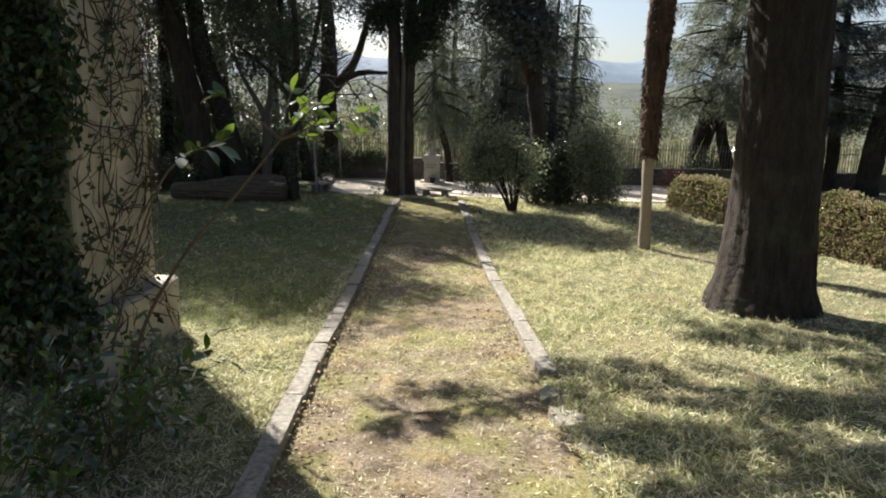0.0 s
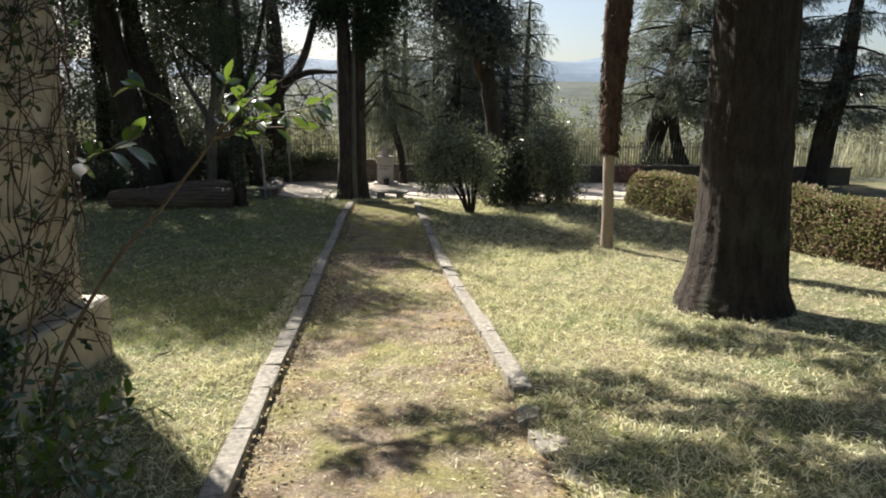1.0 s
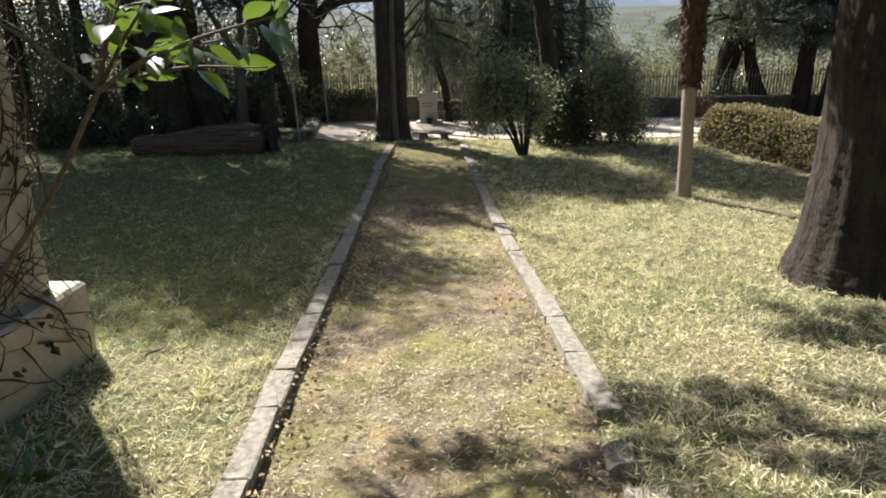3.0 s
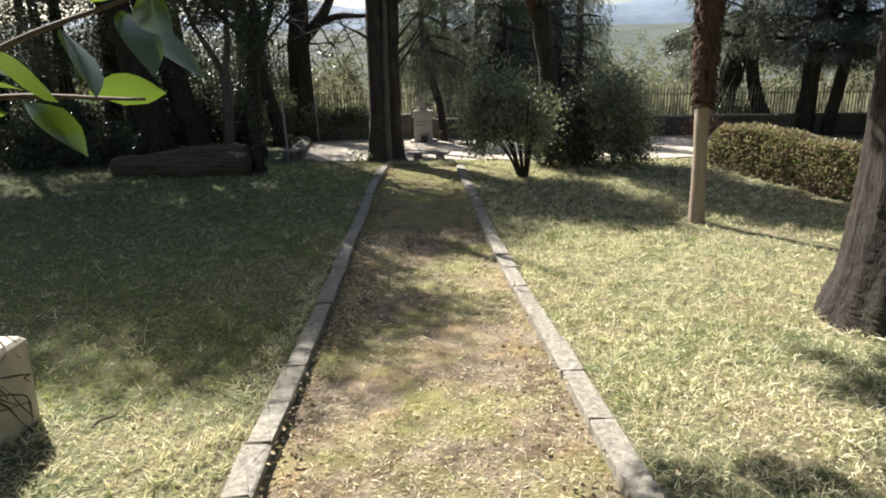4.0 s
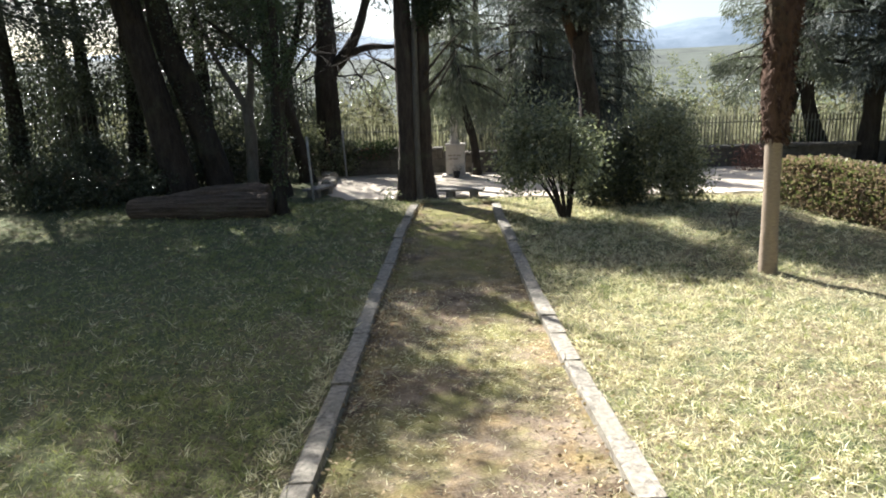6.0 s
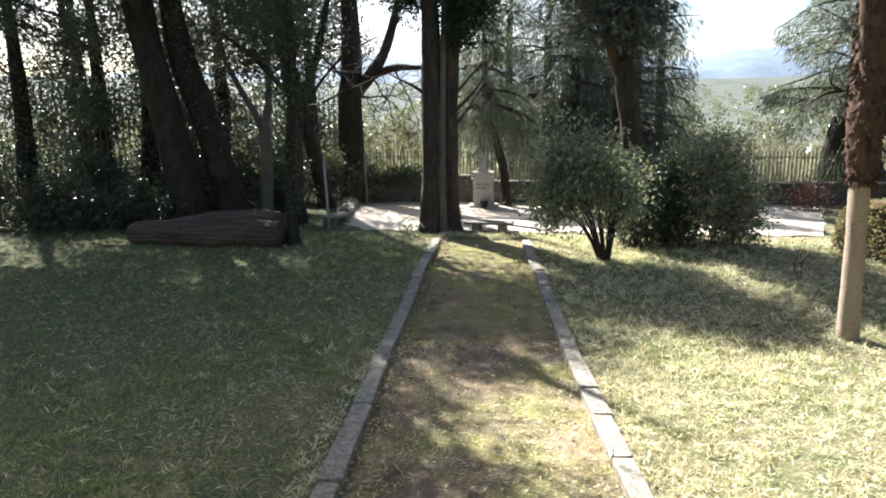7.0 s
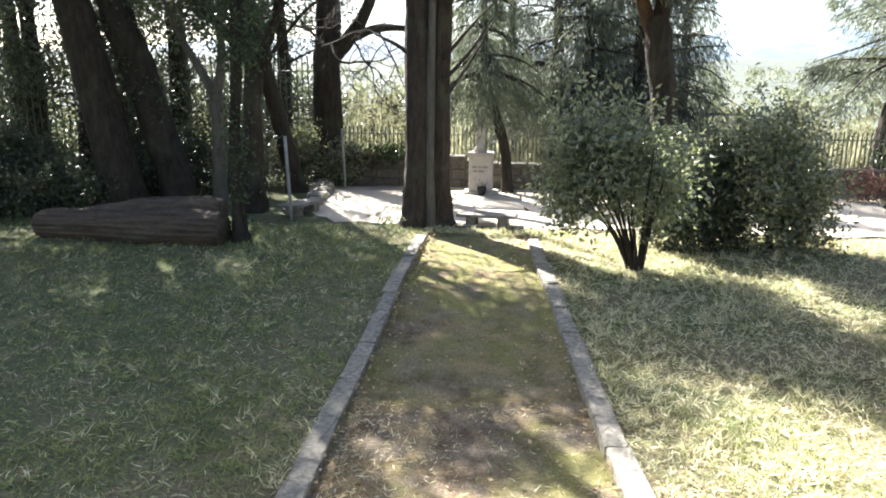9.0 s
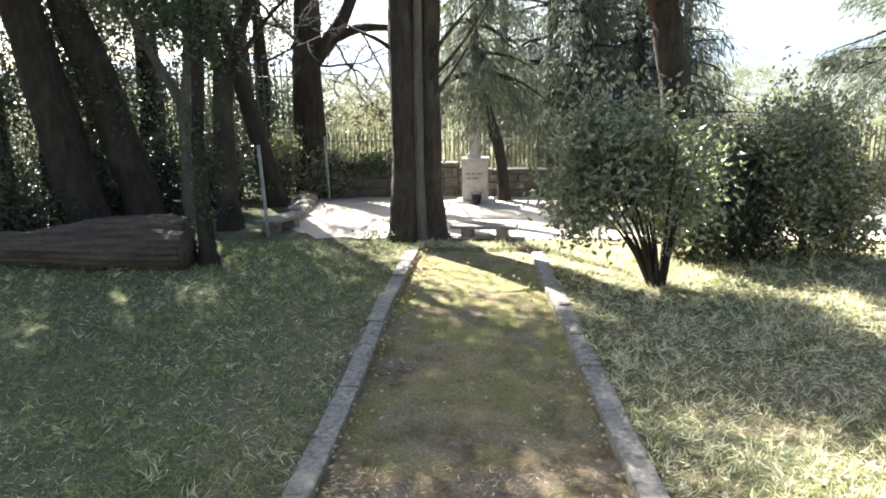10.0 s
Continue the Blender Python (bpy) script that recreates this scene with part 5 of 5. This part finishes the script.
# ---- beyond the fence ----
rs = np.random.default_rng(290)
n = 2600
x, y = rs.uniform(-3.2, 14, n), rs.uniform(16.8, 19.5, n)
so = Soup()
at = np.stack([x, y, land(x, y)], -1)
for f in (0, 1):
    leaves(so, at, rs.normal(0, 0.16, (n, 3)) + np.array([0, 0, 1.0]), 1.25 - 0.5 * f, 0.022, rs, 0.1, 0.05)
tagged(new("reeds", so.mesh("reeds", M_REED)), "tall pale dry reeds and saplings behind the fence", "reeds", kind="stuff")
so = Soup()
for k in range(170):
    near = k < 105
    x, y = (rs.uniform(-15, 24), rs.uniform(18.3, 29)) if near else (rs.uniform(-20, 44), rs.uniform(29, 62))
    z = float(land(np.array(x), np.array(y)))
    r = rs.uniform(0.6, 1.3) if near else rs.uniform(1.5, 3.0)
    z += rs.uniform(0.0, 1.0)
    at, d = in_blob(260 if near else 330, (x, y, z + r * 0.7), (r, r, r * 0.9), rs, 0.3, 0.3, k)
    leaves(so, at, d + rs.normal(0, 0.6, d.shape), 0.2 if near else 0.42, 0.07 if near else 0.2, rs)
tagged(new("scrub", so.mesh("scrub", M_SCRUB)), "yellow-green scrub on the slope beyond the garden", "bushes", kind="stuff")
so = Soup()
for k in range(900):
    a, d0 = rs.uniform(-0.75, 0.75), 60 + 520 * rs.random() ** 1.6
    x, y = d0 * math.sin(a), d0 * math.cos(a)
    z = float(land(np.array(x), np.array(y)))
    r = rs.uniform(2.2, 4.5)
    at, d = in_blob(70, (x, y, z + r * 0.8), (r * 1.2, r, r), rs, 0.3, 0.3, k)
    leaves(so, at, d + rs.normal(0, 0.6, d.shape), 1.3, 0.8, rs)
tagged(new("far_woods", so.mesh("far_woods", M_LAUREL)), "scattered woods across the valley", "woods", kind="stuff")


# ---- grass, straw, litter ----
def scatter(n, seed, x0=-6.5, x1=8.5, y0=0.2, y1=12.2):
    rs = np.random.default_rng(seed)
    y = y0 + (y1 - y0) * rs.random(n) ** 1.25
    x = rs.uniform(x0, x1, n)
    x = np.where(rs.random(n) < 0.6, rs.normal(0.4, 2.4, n), x)
    off = (x < left_kerb(y) - 0.14) | (x > right_kerb(y) + np.where(y < 2.5, 0.0, 0.14)) | (y > 11.9)
    return x[off], y[off], rs


def blades(name, mat, n, seed, height, lie, label, keep):
    x, y, rs = scatter(n, seed)
    k = keep(x, y, rs)
    x, y = x[k], y[k]
    so = Soup()
    a = rs.uniform(0, 6.283, len(x))
    way = np.stack([np.cos(a) * lie, np.sin(a) * lie, rs.uniform(0.25, 1, len(x))], -1)
    at = np.stack([x, y, dip(x, y) + 0.004 + 0.012 * lump(x, y, x, 4.5) * (y < 17)], -1)
    leaves(so, at, way, height, 0.005, rs, 0.1, 0.35)
    tagged(new(name, so.mesh(name, mat)), label, "grass", kind="stuff")


def patch(x, y):
    return lump(x, y, x * 0, 1.9, 0.4) + 0.5 * lump(x, y, x * 0, 4.3, 1.4)


blades("green_grass", M_GRASS, 240000, 300, 0.05, 0.9, "short green grass blades of the lawn", lambda x, y, rs: rs.random(len(x)) < np.clip(0.5 + 0.35 * patch(x, y) + np.where((x < -0.7) & (y > 3.3), 0.3, -0.12), 0.1, 1))
blades("straw", M_STRAW, 255000, 301, 0.058, 1.5, "dry straw-coloured grass lying on the lawn", lambda x, y, rs: rs.random(len(x)) < np.clip(0.55 - 0.35 * patch(x, y), 0.06, 1) * np.where((x < -0.7) & (y > 3.3), 0.25, 1))


def tufts(name, mat, count, per, seed, height, share, label):
    """Clumps of longer blades that fan out from one foot."""
    x, y, rs = scatter(count, seed)
    k = (patch(x, y) > rs.uniform(-1.4, 0.9, len(x))) & (rs.random(len(x)) < np.where((x < -0.7) & (y > 3.3), share[0], share[1]))
    x, y = np.repeat(x[k], per), np.repeat(y[k], per)
    x, y = x + rs.normal(0, 0.014, len(x)), y + rs.normal(0, 0.014, len(y))
    a = rs.uniform(0, 6.283, len(x))
    way = np.stack([np.cos(a) * 0.8, np.sin(a) * 0.8, rs.uniform(0.3, 1.1, len(x))], -1)
    so = Soup()
    leaves(so, np.stack([x, y, dip(x, y) + 0.002], -1), way, height, 0.006, rs, 0.1, 0.45)
    tagged(new(name, so.mesh(name, mat)), label, "grass", kind="stuff")


tufts("grass_tufts", M_GRASS, 10000, 11, 305, 0.055, (1.0, 0.35), "loose tufts of longer green grass")
tufts("straw_tufts", M_STRAW, 17000, 9, 306, 0.085, (0.06, 1.0), "loose tufts of bleached dry grass")
rs = np.random.default_rng(310)
n = 4200
y = rs.uniform(0.3, 12.5, n)
x = np.where(rs.random(n) < 0.55, rs.uniform(-3.5, 4.5, n), np.where(rs.random(n) < 0.5, left_kerb(y) + np.abs(rs.normal(0, 0.12, n)), right_kerb(y) + rs.normal(0, 0.2, n)))
so = Soup()
a = rs.uniform(0, 6.283, n)
leaves(so, np.stack([x, y, dip(x, y) + 0.018], -1), np.stack([np.cos(a), np.sin(a), rs.uniform(-0.1, 0.25, n)], -1), 0.034, 0.02, rs, 0.1, 0.1)
tagged(new("fallen_leaves", so.mesh("fallen_leaves", M_DRY)), "small dry leaves scattered over path and lawn", "leaves", kind="stuff")
n = 2600
y = rs.uniform(0.3, 11.8, n)
x = left_kerb(y) + (right_kerb(y) - left_kerb(y)) * rs.random(n)
so = Soup()
c = np.stack([x, y, dip(x, y) - 0.032], -1)
r = rs.uniform(0.003, 0.008, (n, 1))
octa = np.array([(1, 0, 0), (0, 1, 0), (-1, 0, 0), (0, -1, 0), (0, 0, 0.7), (0, 0, -0.7)], dtype=float)
v = (c[:, None, :] + octa[None] * r[:, :, None] * rs.uniform(0.7, 1.3, (n, 6, 1))).reshape(-1, 3)
f = np.array([(0, 1, 4), (1, 2, 4), (2, 3, 4), (3, 0, 4), (1, 0, 5), (2, 1, 5), (3, 2, 5), (0, 3, 5)])
so.add(v, None, (f[None] + (np.arange(n) * 6)[:, None, None]).reshape(-1, 3))
tagged(new("path_pebbles", so.mesh("path_pebbles", M_GRIT)), "loose grit and pebbles on the path", "pebbles", kind="stuff")
n = 26000
y = 0.3 + 7.5 * rs.random(n) ** 1.3
x = left_kerb(y) + 0.02 + (right_kerb(y) - left_kerb(y) - 0.04) * rs.random(n)
k = rs.random(n) < np.clip(0.5 + 0.5 * patch(x, y + 3), 0.1, 1)
x, y = x[k], y[k]
a = rs.uniform(0, 6.283, len(x))
so = Soup()
leaves(so, np.stack([x, y, dip(x, y) - 0.03], -1), np.stack([np.cos(a), np.sin(a), rs.uniform(0.0, 0.5, len(x))], -1), 0.045, 0.005, rs, 0.1, 0.2)
tagged(new("path_straw", so.mesh("path_straw", M_STRAW)), "dry straw trodden into the earth path", "straw", kind="stuff")
for k, (x, y, w, l) in enumerate([(1.36, 2.12, 0.13, 0.2), (1.42, 1.78, 0.16, 0.24), (1.5, 1.35, 0.12, 0.2)]):
    so = Soup()
    box(so, -w / 2, -l / 2, -0.08, w / 2, l / 2, 0.018, 0.02)
    so.v[0] += rs.normal(0, 0.012, so.v[0].shape)
    ob = new("broken_kerb_stone", so.mesh("broken_kerb_stone", M_KERB))
    ob.location = (x, y, float(dip(x, y)))
    ob.rotation_euler = (0.05, 0.06 * (k - 1), 0.3 * k)
    tagged(ob, "broken kerb stone half sunk in the lawn", "stone", "broken kerb stones")
for k, (x, y, ln, a) in enumerate([(2.74, 8.35, 0.22, 0.5), (2.17, 8.46, 0.12, 2.0), (-1.2, 3.2, 0.16, 0.9), (-1.6, 4.4, 0.2, 2.4), (2.4, 5.2, 0.15, 1.1)]):
    z = float(dip(x, y)) + 0.012
    so = Soup()
    tube(so, [(-ln / 2, 0, 0, 0.008), (-ln / 6, 0.015, 0.012, 0.009), (ln / 4, -0.01, 0.018, 0.006), (ln / 2, 0.02, 0.03, 0.003)], 6, 12, 0.08, seed=k)
    ob = new("fallen_twig", so.mesh("fallen_twig", M_TWIG, smooth=True))
    ob.location = (x, y, z)
    ob.rotation_euler = (0, 0, a)
    tagged(ob, "short dead twig lying on the grass", "twig", "fallen twigs")
t = thing("weed", (-1.07, 11.77, 0), "small leafy weed beside the kerb's end", "plant")
leafy_crown(t, [(-1.07, 11.77, 0.12, 0.09, 0.09, 0.1)], 140, 0.045, M_SHRUB, 700, 0.1, [[(-1.07, 11.77, -0.02, 0.005), (-1.06, 11.77, 0.18, 0.002)]])
